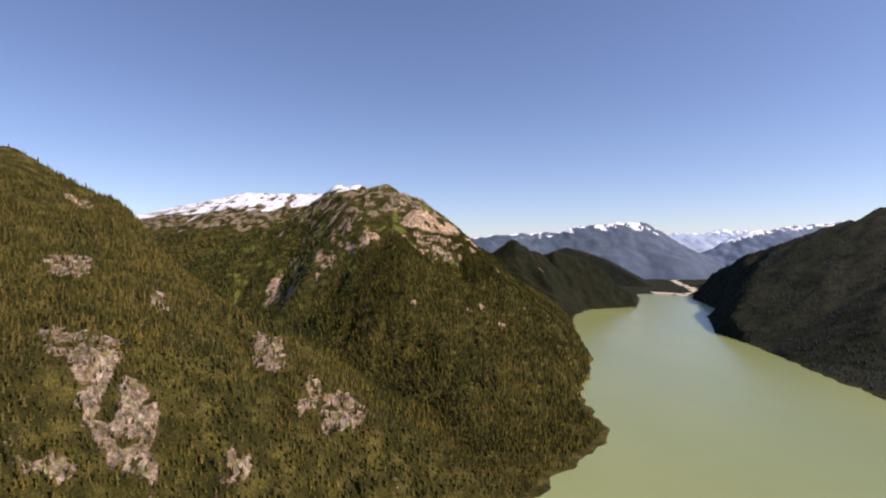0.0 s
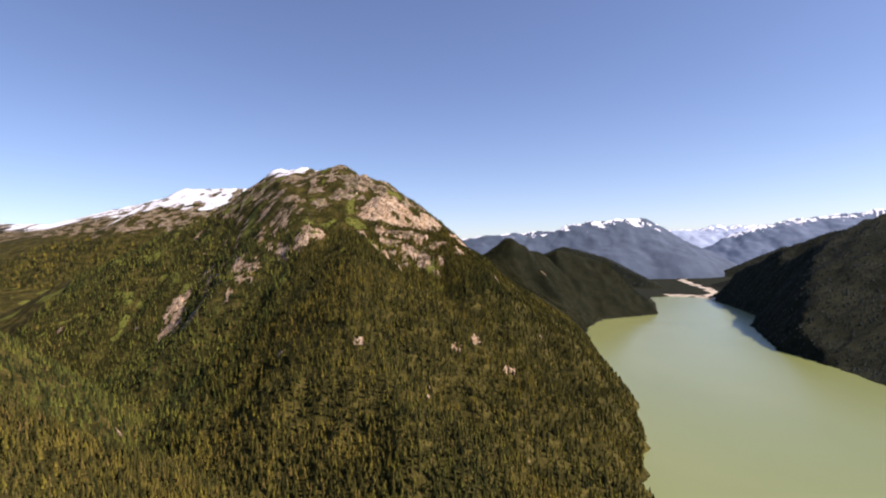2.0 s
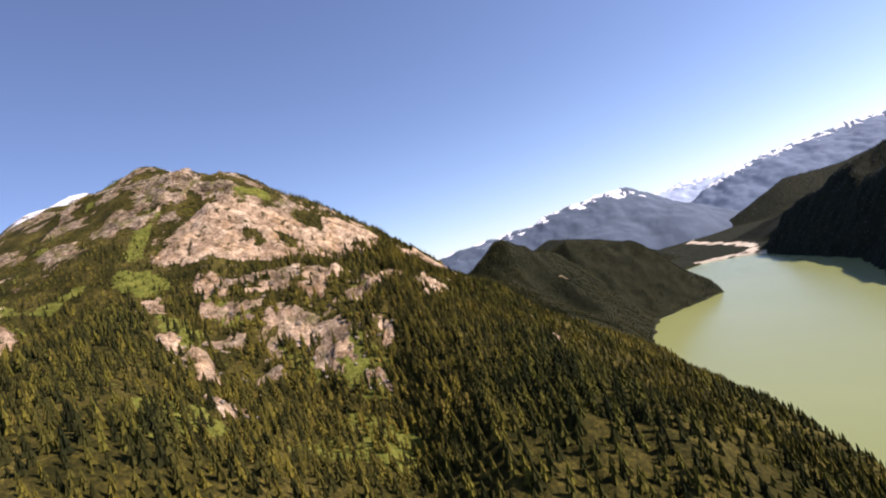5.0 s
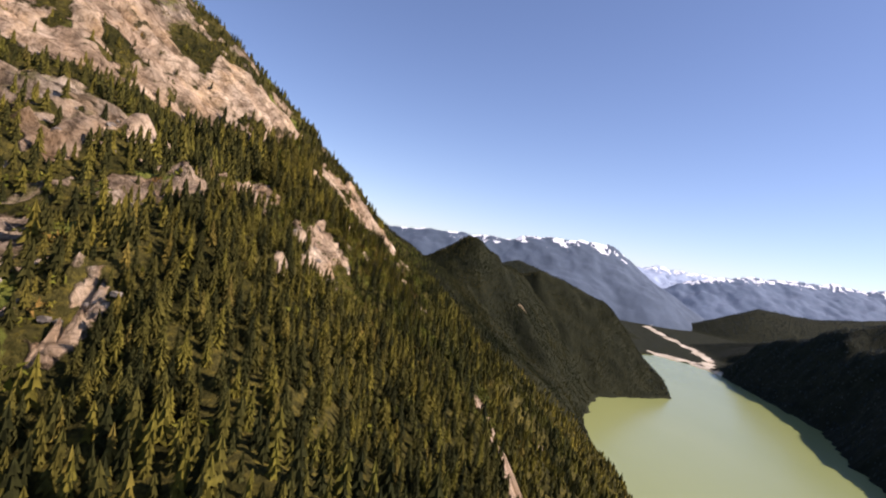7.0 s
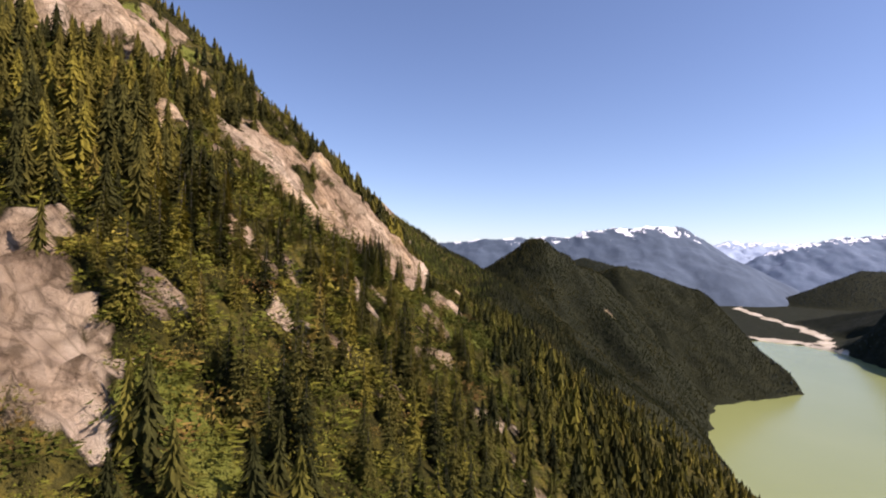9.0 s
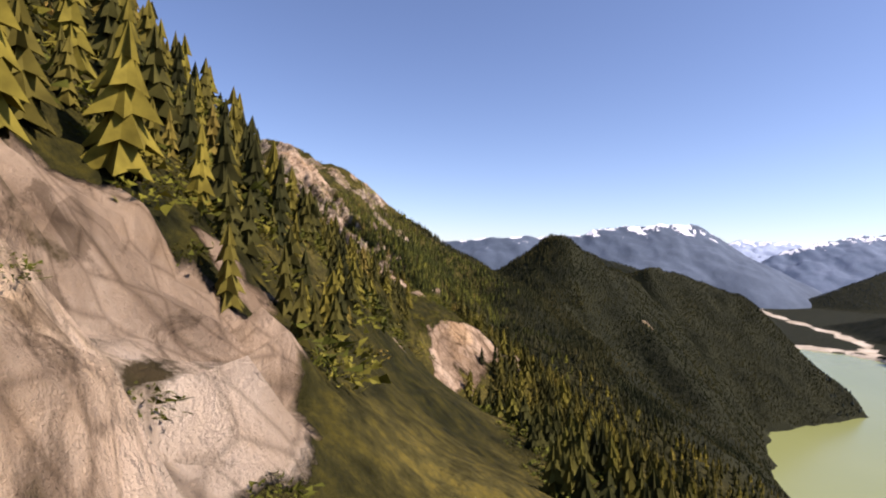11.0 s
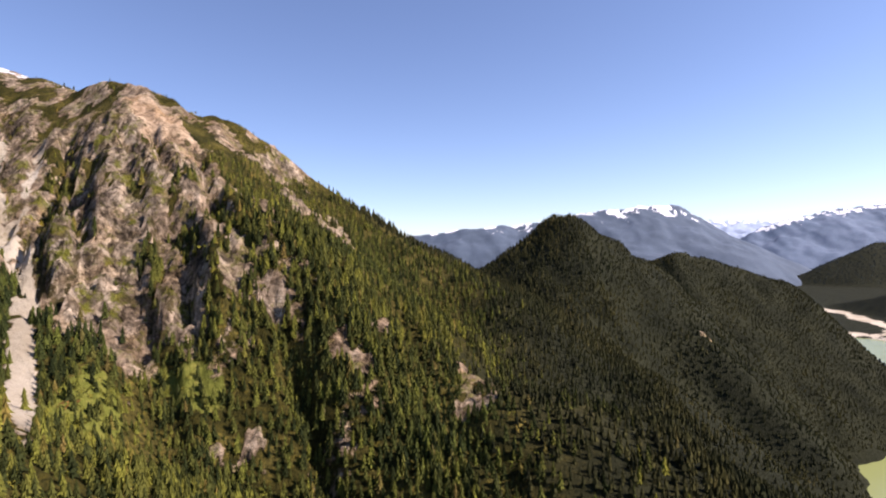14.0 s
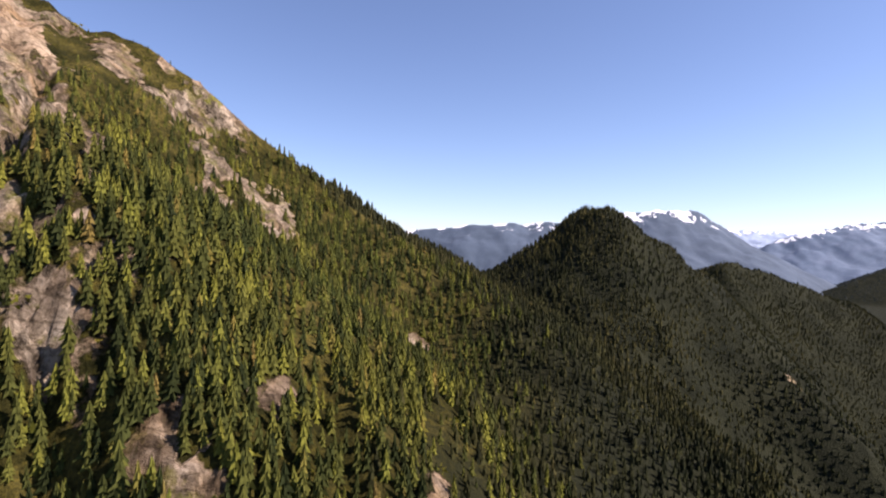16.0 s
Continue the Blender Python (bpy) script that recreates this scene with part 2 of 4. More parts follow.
def water_material():
    m, nt, bsdf = nodes_of("silty_lake_water")
    col = ramp(nt, noise_tex(nt, 70, 4, 0.5, (1, 0.5, 1)), [(0.3, (0.185, 0.22, 0.075)), (0.7, (0.23, 0.26, 0.1))])
    nt.links.new(col, bsdf.inputs["Base Color"])
    bsdf.inputs["Roughness"].default_value = 0.22
    bsdf.inputs["IOR"].default_value = 1.33
    bump(nt, bsdf, noise_tex(nt, 1.1, 4, 0.6), 0.18, 0.12)
    return m


def foliage_material(name, stops, single=False):
    m, nt, bsdf = nodes_of(name)
    if single:
        info = nt.nodes.new("ShaderNodeObjectInfo").outputs["Random"]
    else:
        info = attr(nt, "tone")
    base = ramp(nt, info, stops)
    stand = ramp(nt, noise_tex(nt, 14, 4), [(0.35, (0.62, 0.7, 0.68)), (0.65, (1.25, 1.15, 0.9))])
    col = mix(nt, 1.0, base, stand, "MULTIPLY")
    grain = ramp(nt, noise_tex(nt, 0.25, 4), [(0.3, (0.55, 0.55, 0.55)), (0.7, (1.3, 1.3, 1.3))])
    nt.links.new(mix(nt, 1.0, col, grain, "MULTIPLY"), bsdf.inputs["Base Color"])
    bsdf.inputs["Roughness"].default_value = 0.85
    bsdf.inputs["Specular IOR Level"].default_value = 0.06
    return m


GROUND = ground_material()
WATER = water_material()
NEEDLES = [(0.0, (0.017, 0.019, 0.007)), (0.35, (0.044, 0.043, 0.013)), (0.7, (0.088, 0.077, 0.018)), (0.94, (0.133, 0.116, 0.022)), (1.0, (0.13, 0.1, 0.028))]
FOREST = foliage_material("conifer_forest", NEEDLES)
# needle colours brightened to offset the shade inside the close crowns
CONIFER = foliage_material("conifer_needles", [(p, tuple(1.55 * v for v in c)) for p, c in NEEDLES], True)
# the near ridge's sunlit look is painted into these lighter needle colours
RIDGE_LIT = foliage_material("sun_tinted_ridge_forest", [(0.0, (0.031, 0.031, 0.010)), (0.4, (0.058, 0.053, 0.015)), (0.8, (0.100, 0.085, 0.022)), (1.0, (0.128, 0.093, 0.034))])
# brighter and darker needle copies: sun and shade on the slopes as colour
LIGHT = foliage_material("sun_tinted_fir_forest", [(0.0, (0.019, 0.026, 0.010)), (0.35, (0.048, 0.056, 0.017)), (0.7, (0.095, 0.100, 0.025)), (0.94, (0.143, 0.150, 0.030)), (1.0, (0.157, 0.116, 0.040))])
DARK = foliage_material("shade_tinted_fir_forest", [(0.0, (0.013, 0.015, 0.008)), (0.45, (0.026, 0.028, 0.012)), (0.9, (0.043, 0.044, 0.018)), (1.0, (0.056, 0.052, 0.022))])
# distance haze over the far forests, painted in as blue-green
DISTANT = foliage_material("haze_tinted_fir_forest", [(0.0, (0.02, 0.029, 0.034)), (0.5, (0.038, 0.05, 0.055)), (1.0, (0.058, 0.07, 0.07))])
SHRUB = foliage_material("leafy_shrub", [(0.0, (0.052, 0.061, 0.012)), (0.5, (0.120, 0.123, 0.021)), (0.9, (0.181, 0.156, 0.032)), (1.0, (0.172, 0.098, 0.036))])

# ---- the lie of the land: crests with the slope to either side ----
RIDGES = {}
RIDGES["near_spur"] = [(-227.995, 167.589, 53.8, 0.50, 0.42), (-108.138, 137.516, 25.3, 0.90, 0.54), (-84.3834, 134.584, 13.5, 1.31, 0.72), (-58.1627, 110.517, -4.5, 0.63, 0.26), (-32.7838, 104.188, -15.6, 0.85, 0.51), (-12.1886, 95.4832, -30.4, 0.60, 0.42), (13.9346, 93.9704, -42.1, 0.50, 0.42)]
RIDGES["dome_west_crest"] = [(-40.9762, 250.429, 21.5, 1.16, 0.58), (-42, 268.5, 31.0, 0.76, 0.78), (-60.162, 271.352, 20.9, 0.87, 0.51), (-84.2616, 265.324, 9.5, 0.84, 0.58), (-100.637, 264.149, 1.7, 0.77, 0.48), (-144.956, 276.904, -15.5, 0.57, 0.51)]
RIDGES["dome_south_spur"] = [(-27.2112, 262.397, 30.3, 0.73, 0.86), (-52.3358, 273.312, 26.9, 1.07, 0.89), (-21.1545, 230.419, 7.5, 0.70, 0.88), (-11.8127, 192.443, -3.3, 0.62, 0.70), (-12.3932, 164.152, -14.3, 0.68, 0.68), (0.307571, 147.691, -22.9, 0.70, 0.70), (5.78927, 121.932, -37.1, 0.70, 0.70), (10.0042, 112.004, -42.0, 0.70, 0.70)]
RIDGES["dome_east_crest"] = [(-52.0779, 274.817, 31.2, 0.59, 0.88), (-41.688, 256.533, 25.0, 0.72, 1.18), (-27, 254.5, 26.3, 0.80, 1.15), (-19, 252.5, 26.0, 0.85, 1.15), (-13, 251.5, 24.2, 0.87, 1.17), (-7.56201, 250.824, 19.6, 0.89, 1.18), (4.70024, 251.691, 9.8, 0.95, 1.29), (7.12758, 256.022, 7.5, 0.56, 1.26), (8.22005, 257.162, 2.4, 0.54, 0.86), (11.4847, 258.425, -2.4, 0.61, 0.85), (17.5752, 258.517, -7.9, 0.57, 0.93), (34.9734, 262.809, -18.9, 0.51, 0.84), (66, 275, -42.0, 0.50, 0.80)]
RIDGES["dome_front_rib"] = [(-7.82329, 243.526, 16.9, 0.52, 0.63), (1.12318, 236.142, 2.1, 0.66, 0.53), (7.67292, 223.453, -0.6, 0.89, 0.66), (15.3084, 206.206, -7.4, 0.87, 0.67), (29.9886, 196.993, -20.0, 0.60, 0.60), (50, 188, -42.0, 0.60, 0.60)]
RIDGES["second_spur"] = [(-44.7, 285.6, 23.4, 0.60, 0.70), (-17, 287.7, 10.5, 0.75, 0.62), (-3.3, 288.5, 5.6, 0.90, 0.60), (5, 287, 2.4, 1.10, 0.60), (9, 284, 1.2, 1.15, 0.65), (12.5, 280.6, 0.9, 1.15, 0.80), (14.3, 278.6, -0.1, 1.15, 0.95), (16.3, 279.4, -3.0, 1.00, 0.80), (20, 281, -6.6, 0.75, 0.65), (30, 284, -14.5, 0.62, 0.65), (45, 292, -27.0, 0.58, 0.60), (70, 305, -42.0, 0.60, 0.60)]
RIDGES["cliff_crest"] = [(-140.19, 399.433, 40.1, 0.60, 0.60), (-53.8845, 370.5, 35.6, 0.73, 0.78), (-42.1654, 379.49, 30.9, 0.60, 0.66), (-24.8107, 368.425, 24.2, 0.62, 0.69), (-12.4144, 366.344, 22.0, 0.77, 0.75), (-5.07766, 373.138, 16.0, 0.61, 0.65), (5.24079, 373.133, 10.7, 0.63, 0.81), (15.2649, 369.107, 3.8, 0.64, 0.56), (21.6803, 378.911, 1.4, 0.60, 0.66), (33.9893, 392.571, -4.7, 0.60, 0.61)]
RIDGES["cliff_rib"] = [(-1.93102, 361.213, 17.7, 0.83, 0.57), (1.7923, 349.805, -0.0, 0.76, 0.70), (6.90938, 339.973, 4.6, 0.78, 1.30), (19.7551, 333.131, -7.3, 0.70, 0.80), (30.1915, 327.826, -9.7, 0.63, 0.79), (45, 325, -25.0, 0.70, 0.70), (72, 322, -42.0, 0.70, 0.70)]
RIDGES["cliff_inner_rib"] = [(-17.9647, 362.794, 23.8, 0.87, 0.72), (-20.1713, 356.876, 11.4, 0.70, 0.70), (-12.3486, 340.295, 3.6, 0.73, 0.70), (-4.0864, 328.023, -6.1, 0.70, 0.70), (5.98681, 318.008, -14.0, 0.70, 0.70), (19.818, 312.059, -18.4, 0.70, 0.70)]
RIDGES["hill_crest"] = [(36.4762, 390.724, -4.8, 0.55, 0.55), (48.9311, 388.567, 3.7, 0.89, 0.90), (61.2347, 398.694, 0.1, 0.53, 1.00), (83.8602, 415.004, -1.2, 0.49, 1.00), (95.6418, 418.611, -4.4, 0.60, 1.00), (110.905, 422.589, -9.4, 0.72, 1.00), (121.297, 415.506, -24.7, 0.70, 0.63), (141, 400, -42.0, 0.55, 0.55)]
RIDGES["hill_rib"] = [(48.8, 385, 5.5, 0.70, 0.95), (60, 385.5, -1.5, 1.05, 0.80), (72, 386, -9.0, 1.20, 0.75), (84, 384, -21.0, 1.25, 0.72), (94, 380, -34.0, 1.25, 0.70), (99, 378, -42.0, 1.20, 0.70)]
RIDGES["east_shore_crest"] = [(430, 300.005, 70.0, 0.45, 0.40), (278.035, 349.819, 25.0, 0.39, 0.47), (271.958, 401.576, 11.5, 0.55, 0.25), (241.799, 424.423, -2.7, 0.47, 0.41), (230.123, 462.257, -15.0, 0.37, 0.49), (216, 490, -40.0, 0.45, 0.40)]
RIDGES["east_rib"] = [(279, 350, 20.0, 0.50, 0.45), (200, 310, -15.0, 0.50, 0.45), (140, 272, -42.0, 0.50, 0.45)]
RIDGES["east_south_rib"] = [(430, 300, 70.0, 0.50, 0.45), (260, 230, 10.0, 0.50, 0.45), (170, 210, -25.0, 0.50, 0.45), (132, 210, -42.0, 0.50, 0.45)]
RIDGES["valley_hill"] = [(700, 810, 14.0, 0.40, 0.40), (529, 775, -6.0, 0.40, 0.40), (452, 782, -5.0, 0.45, 0.40), (430, 785, -11.0, 0.50, 0.45), (411, 793, -22.0, 0.60, 0.50), (397, 801, -40.0, 0.70, 0.60)]
RIDGES["snow_back_crest"] = [(-450, 560, 35.0, 0.32, 0.32), (-282, 500, 28.0, 0.32, 0.32), (-246, 500, 36.0, 0.32, 0.32), (-173.004, 480.028, 46.9, 0.32, 0.34), (-135.023, 470.05, 44.9, 0.34, 0.35), (-110, 430, 20.0, 0.32, 0.32), (-90, 400, 5.0, 0.32, 0.32)]
RIDGES["valley_foothill"] = [(170, 765, 2.0, 0.40, 0.40), (216, 690, -15.0, 0.50, 0.50), (230, 655, -17.0, 0.50, 0.50), (226, 620, -28.0, 0.55, 0.55), (218, 594, -44.0, 0.60, 0.60)]
# swells and hollows on the slopes: x, y, height
SWELLS_DOME = [(10.1, 225.4, 0.3), (20.3, 228.7, 1.4), (5.5, 244.7, 1.4), (9.5, 242.6, 0.7), (12.6, 231.4, 1.7), (13.0, 236.6, 0.4), (16.8, 240.5, 1.2), (8.1, 237.6, 1.7), (-6.9, 211.8, -1.2), (1.8, 215.7, 0.5), (-2.8, 220.1, 1.3), (-9.9, 226.4, 0.4), (26.6, 226.5, -1.6), (-3.8, 235.8, 0.9), (-8.7, 233.6, 0.7), (18.9, 245.0, 1.5), (23.0, 244.7, 2.7), (-28.4, 218.2, 2.7), (24.3, 209.8, -0.5), (-0.1, 227.3, 2.7), (20.7, 224.6, 1.2), (-16.2, 251.3, -0.4), (-6.6, 249.1, -0.6), (2.8, 251.5, 0.5), (9.2, 251.9, -0.5), (-11.1, 249.7, -0.7), (13.4, 249.7, -0.3), (-25.2, 252.5, -1.1), (13, 288.5, -3.0), (8, 292, -2.0)]
SWELLS_CLIFF = [(10.5, 324.6, -2.6), (-29.3, 359.4, -1.4), (-13.9, 339.7, -4.9), (-10.2, 355.2, 3.1), (-1.1, 347.4, 2.0), (2.6, 332.4, 1.3), (24.4, 331.1, -1.0), (11.2, 331.9, 2.0), (11.8, 355.7, -0.9), (23.2, 354.9, -3.4), (-2.9, 333.3, -2.1), (-24.0, 351.5, -5.2), (0.7, 341.5, 1.3), (-6.4, 338.8, 3.5), (14.0, 361.9, -0.4), (15.7, 280.4, -0.4), (7.3, 307.9, -1.7), (0.2, 362.1, -0.4), (6.0, 363.2, 0.4), (16.9, 376.5, 0.5), (-14.8, 362.0, -0.7)]


LAKE = np.array([(16, 94), (38, 126), (39, 160), (50, 188), (57, 214), (66, 275), (75, 326), (82, 348), (91, 368), (102, 388), (120, 394), (141, 404), (148, 425), (165, 470), (176, 515), (200, 526), (214, 508), (217, 488), (190, 383), (165, 345), (137, 280), (136, 255), (130, 212), (120, 140), (130, 40), (150, -80), (-140, -80), (-70, 20), (-25, 62)], float)


def shore_distance(x, y):
    """Metres from the shore: above zero on land, below it on the lake."""
    d, inside = np.full(np.shape(x), 1e9), np.zeros(np.shape(x), bool)
    for a, b in zip(LAKE, np.roll(LAKE, -1, 0)):
        dx, dy = b - a
        t = np.clip(((x - a[0]) * dx + (y - a[1]) * dy) / (dx * dx + dy * dy), 0, 1)
        d = np.minimum(d, np.hypot(x - a[0] - t * dx, y - a[1] - t * dy))
        inside ^= ((a[1] > y) != (b[1] > y)) & (x < dx * (y - a[1]) / (dy + 1e-12) + a[0])
    return np.where(inside, -d, d)


def crest(rows, x, y):
    best = np.full(np.shape(x), -1e9)
    for a, b in zip(rows[:-1], rows[1:]):
        dx, dy = b[0] - a[0], b[1] - a[1]
        far = math.hypot(dx, dy)
        t = np.clip(((x - a[0]) * dx + (y - a[1]) * dy) / far**2, 0, 1)
        ex, ey = x - a[0] - t * dx, y - a[1] - t * dy
        left = 1 / (1 + np.exp(np.clip(-(dx * ey - dy * ex) / (far * 3), -40, 40)))
        slope = (a[3] + t * (b[3] - a[3])) * left + (a[4] + t * (b[4] - a[4])) * (1 - left)
        best = np.maximum(best, a[2] + t * (b[2] - a[2]) - slope * (np.sqrt(ex * ex + ey * ey + 12.25) - 3.5))
    return best


# bare slabs and crags in plan: x, y, half length, half width, turn in degrees
SLABS = [(-8, 237.1, 10.9, 5.8, 7), (4.5, 244.2, 6.9, 2.5, 74), (11.7, 244.7, 5.2, 1.7, 76), (4.1, 242.7, 7.4, 2.4, 62), (11.9, 245.5, 7.6, 2.2, 75), (6, 243.5, 5.7, 1.5, 80), (12, 245, 3.8, 1.5, -69), (13.6, 248.7, 3.2, 2, 80), (15.6, 248.2, 4.4, 1.7, -77), (13, 244.2, 3.4, 1.0, -80), (10.6, 246.3, 2.4, 1.2, -59), (15.1, 279.2, 2.5, 2.1, -35), (15.8, 277.2, 2.0, 1.2, -40), (-7.1, 353.4, 7.6, 1.9, -46), (-4.3, 351.9, 6.2, 1.6, -48)]
CRAGS_DOME = [(-7.9, 213.8, 2.6, 1.1, -64), (-4.1, 206.6, 1.6, 1.1, -86), (-15.5, 225.6, 3.2, 1.2, -63), (-11.3, 217.4, 2.4, 1.0, -55), (-10.2, 227.8, 2.9, 1.5, -54), (-5, 226.2, 1.5, 1.3, -51), (0.3, 226.4, 2.9, 1.7, 88), (3.2, 228, 2.6, 1.2, -53), (7, 228.6, 5, 1.9, 78), (-2.2, 220.5, 3, 2, -27), (1.9, 216.7, 2.8, 1.1, -50), (2.4, 214.3, 2.1, 0.8, -46), (5.8, 216.6, 2.0, 1.2, -57), (-0.9, 218.9, 1.2, 0.8, -44), (5.4, 211.6, 1.1, 0.5, -30), (12.1, 228, 2.6, 1, 88), (18, 214.3, 1.0, 0.55, 76), (25.3, 223.4, 0.9, 0.5, 66), (5, 212.1, 0.9, 0.6, -20), (-8.9, 223.3, 2.3, 0.9, -27)]
CRAGS_LEDGE = [(5.9, 227.7, 2.7, 0.9, -62), (6.3, 230.1, 2.7, 0.9, -70), (8, 232.5, 1.8, 0.8, -50), (9.2, 227.4, 1.1, 0.4, -80), (12, 231.1, 1.6, 1.1, 82), (11.9, 226.9, 1.9, 0.7, 86), (10.6, 228.5, 0.8, 0.6, -64), (11.1, 222.2, 0.7, 0.4, -85), (20.6, 229.8, 1.3, 0.4, 73), (15.9, 251.6, 3, 1, -86), (12, 231.7, 0.9, 0.6, -40), (12.7, 231.9, 0.9, 0.4, -84), (12.8, 230.6, 0.6, 0.4, -8), (16.4, 249.6, 1.7, 0.6, -84), (13, 236, 0.8, 0.4, -56), (8.3, 237.6, 0.6, 0.4, -37)]
CRAGS_NEAR = [(15.2, 243.4, 1.1, 0.45, -72), (12.5, 236.4, 0.5, 0.3, -75), (13.2, 236.2, 1.0, 0.28, -53), (13.8, 236.8, 0.6, 0.32, -64), (15.5, 238.8, 0.65, 0.5, -87), (16.8, 240.1, 1.0, 0.7, -59), (16.5, 238.7, 1.05, 0.5, -72), (14.5, 234.5, 0.4, 0.28, 88), (15.1, 235.3, 0.4, 0.3, -66), (14, 234.6, 0.3, 0.25, -42), (15.7, 240, 0.8, 0.38, -56), (15.8, 240.6, 0.5, 0.32, -70), (16.4, 240.3, 0.6, 0.4, 50), (14.8, 239.5, 0.3, 0.25, -69), (17, 241.6, 1.0, 0.4, -76), (12.7, 232.1, 1.1, 0.7, -84), (12.9, 230.4, 0.7, 0.5, -5), (17.6, 247.4, 1.5, 0.7, 82), (8.2, 283.6, 4, 1.3, -53), (10.2, 283.2, 1, 0.3, -60), (12.3, 280.4, 0.7, 0.3, -67), (12.1, 277.5, 2, 0.7, -59)]
CRAGS_CLIFF = [(16.4, 328.9, 1.6, 0.9, -35), (24.8, 328.2, 2.4, 1.5, -86), (10.7, 325.1, 1.2, 0.7, -45), (13.6, 309.7, 3.1, 1.5, 37), (16.2, 314.9, 4.4, 1.7, -90), (25, 330.2, 3.5, 1.5, 75), (11.9, 355.5, 4.6, 2.8, -85), (9.5, 350.5, 3.4, 1.3, -70), (8.2, 355, 3.5, 1.2, -70), (4.4, 359, 3.8, 1.8, 74), (9.3, 324.9, 1.7, 0.7, 16), (10.5, 331.7, 1.3, 0.8, -3), (16.2, 328.9, 1.7, 0.9, -4), (9.2, 334.1, 1.7, 0.7, -6), (23.3, 353.6, 2.7, 1.1, 71), (18.5, 331.6, 1.1, 0.7, 48), (9.1, 344.7, 2.9, 1.1, -69), (6.8, 356.5, 2.6, 1.0, 60), (7.3, 308, 2.6, 1.6, -60), (0.5, 305, 3, 1, -20), (64.6, 369, 1.5, 2, 0)]
CRAGS_SPUR = [(-46.4, 73.5, 14, 3.8, -33), (-30.3, 97.3, 5.9, 3.2, -53), (-21.7, 89.9, 5.3, 1.8, 88), (-15.7, 89.1, 5.8, 3.5, 79), (-82.2, 126.1, 5, 3.2, -65), (-66.8, 100.3, 4.8, 3.6, -13), (-45, 62.4, 3.5, 1.5, 26), (-49.7, 98.4, 4.7, 1.6, -60), (-26.9, 73.6, 1.7, 0.9, 30), (-67.1, 221.2, 9.1, 3, -66), (-28.3, 218.4, 5, 2.9, 77), (-57, 205.8, 6.7, 2.2, -60), (-8.7, 160, 1.6, 1.1, 47), (8.3, 171.9, 1.9, 1.2, 78), (12.5, 177.1, 2.4, 1.1, 78), (18.1, 171.2, 2.7, 0.9, 60)]
CRAGS = CRAGS_DOME + CRAGS_LEDGE + CRAGS_NEAR + CRAGS_CLIFF + CRAGS_SPUR
CLIFFS = [(-28, 353, 13, 9, -32), (-5.5, 341, 18, 10, -36)]
CHUTES = [(-14, 340, 15, 0.9, -49), (-2.5, 324, 12, 0.8, -57), (-27, 356, 5, 2, -47), (-21, 337, 9, 0.7, -48), (-17, 349, 8, 0.4, -68)]
RAVINES = [(-10.5, 346, -2, 330, 1.3, 0.55), (1.5, 341, 4, 331, 1.2, 0.5), (-16, 354, -12, 340, 1.0, 0.5), (11, 331, 19, 317, 1.5, 0.7), (-41, 73, -30, 63, 2.2, 1.2), (20, 333, 27, 319, 0.9, 0.7), (74, 408, 101, 389, 11.0, 6.5), (62, 398, 80, 391, 3.0, 3.5), (110, 413, 122, 397, 2.5, 3.5)]
# open ground with shrubs and hardly a tree: x, y, half length, half width, turn
GLADES = [(2.4, 215.2, 4.0, 2.0, -50), (4.4, 213.2, 3.2, 1.0, -50), (6.3, 215.5, 1.6, 0.8, -55), (15.1, 279.2, 2.5, 2.2, -35), (16.5, 241.2, 1.5, 1.0, 70), (18, 243.6, 2.6, 1.2, 80), (15.9, 277.3, 1.6, 1.2, -50), (15.2, 275.6, 1.6, 1.3, 0), (17, 246, 2.6, 1.0, 85), (16.7, 243.6, 1.6, 0.8, 70), (15.8, 241.6, 0.9, 0.6, 60), (12.5, 229.5, 1.2, 0.7, 0), (13.6, 228, 0.8, 1.6, 0),
          (13.6, 235.6, 0.8, 0.28, -60), (14.1, 236.1, 0.8, 0.28, -62), (14.8, 233.9, 0.6, 0.3, -60), (15.4, 234.8, 0.6, 0.3, -65), (15.8, 238, 1.0, 0.4, -75), (16.9, 239, 1.3, 0.6, -85), (13.7, 231.4, 1.2, 0.6, -45), (15.2, 239, 0.6, 0.3, -60), (15.6, 242.3, 1.2, 0.35, -78), (13.7, 242.6, 1.5, 0.5, -65)]
MEADOWS = [(3.7, 213.1, 4.0, 1.3, -47), (4.2, 215.2, 2.9, 0.9, -49), (-17.9, 229.8, 3.4, 1.8, -20), (-11.3, 220.3, 4.5, 1.7, -60), (4.6, 214.9, 3.2, 0.9, -68), (-8.1, 223.4, 3.4, 1.3, -36), (-1.2, 216.5, 3.3, 0.8, -49), (5.4, 213.4, 1.3, 0.6, -30), (1.6, 322, 5, 1.9, -74), (5.3, 327.8, 2.4, 0.9, -15), (-1, 306, 3, 1, -56), (3.8, 310, 2.4, 1.5, -66), (2.1, 324.2, 2.4, 0.9, -54),
           (6.2, 327.3, 2.3, 1, -20), (-2, 339.3, 1.4, 0.5, -27), (17.8, 243.1, 1.8, 0.9, 82), (15.2, 248.6, 1.1, 0.5, 72), (13.9, 231, 0.8, 0.5, -20), (15.5, 283.5, 1.2, 0.6, -50)]
ROCKY = [(-3, 221, 8, 10, -30), (-16, 250, 9, 12, 30)]


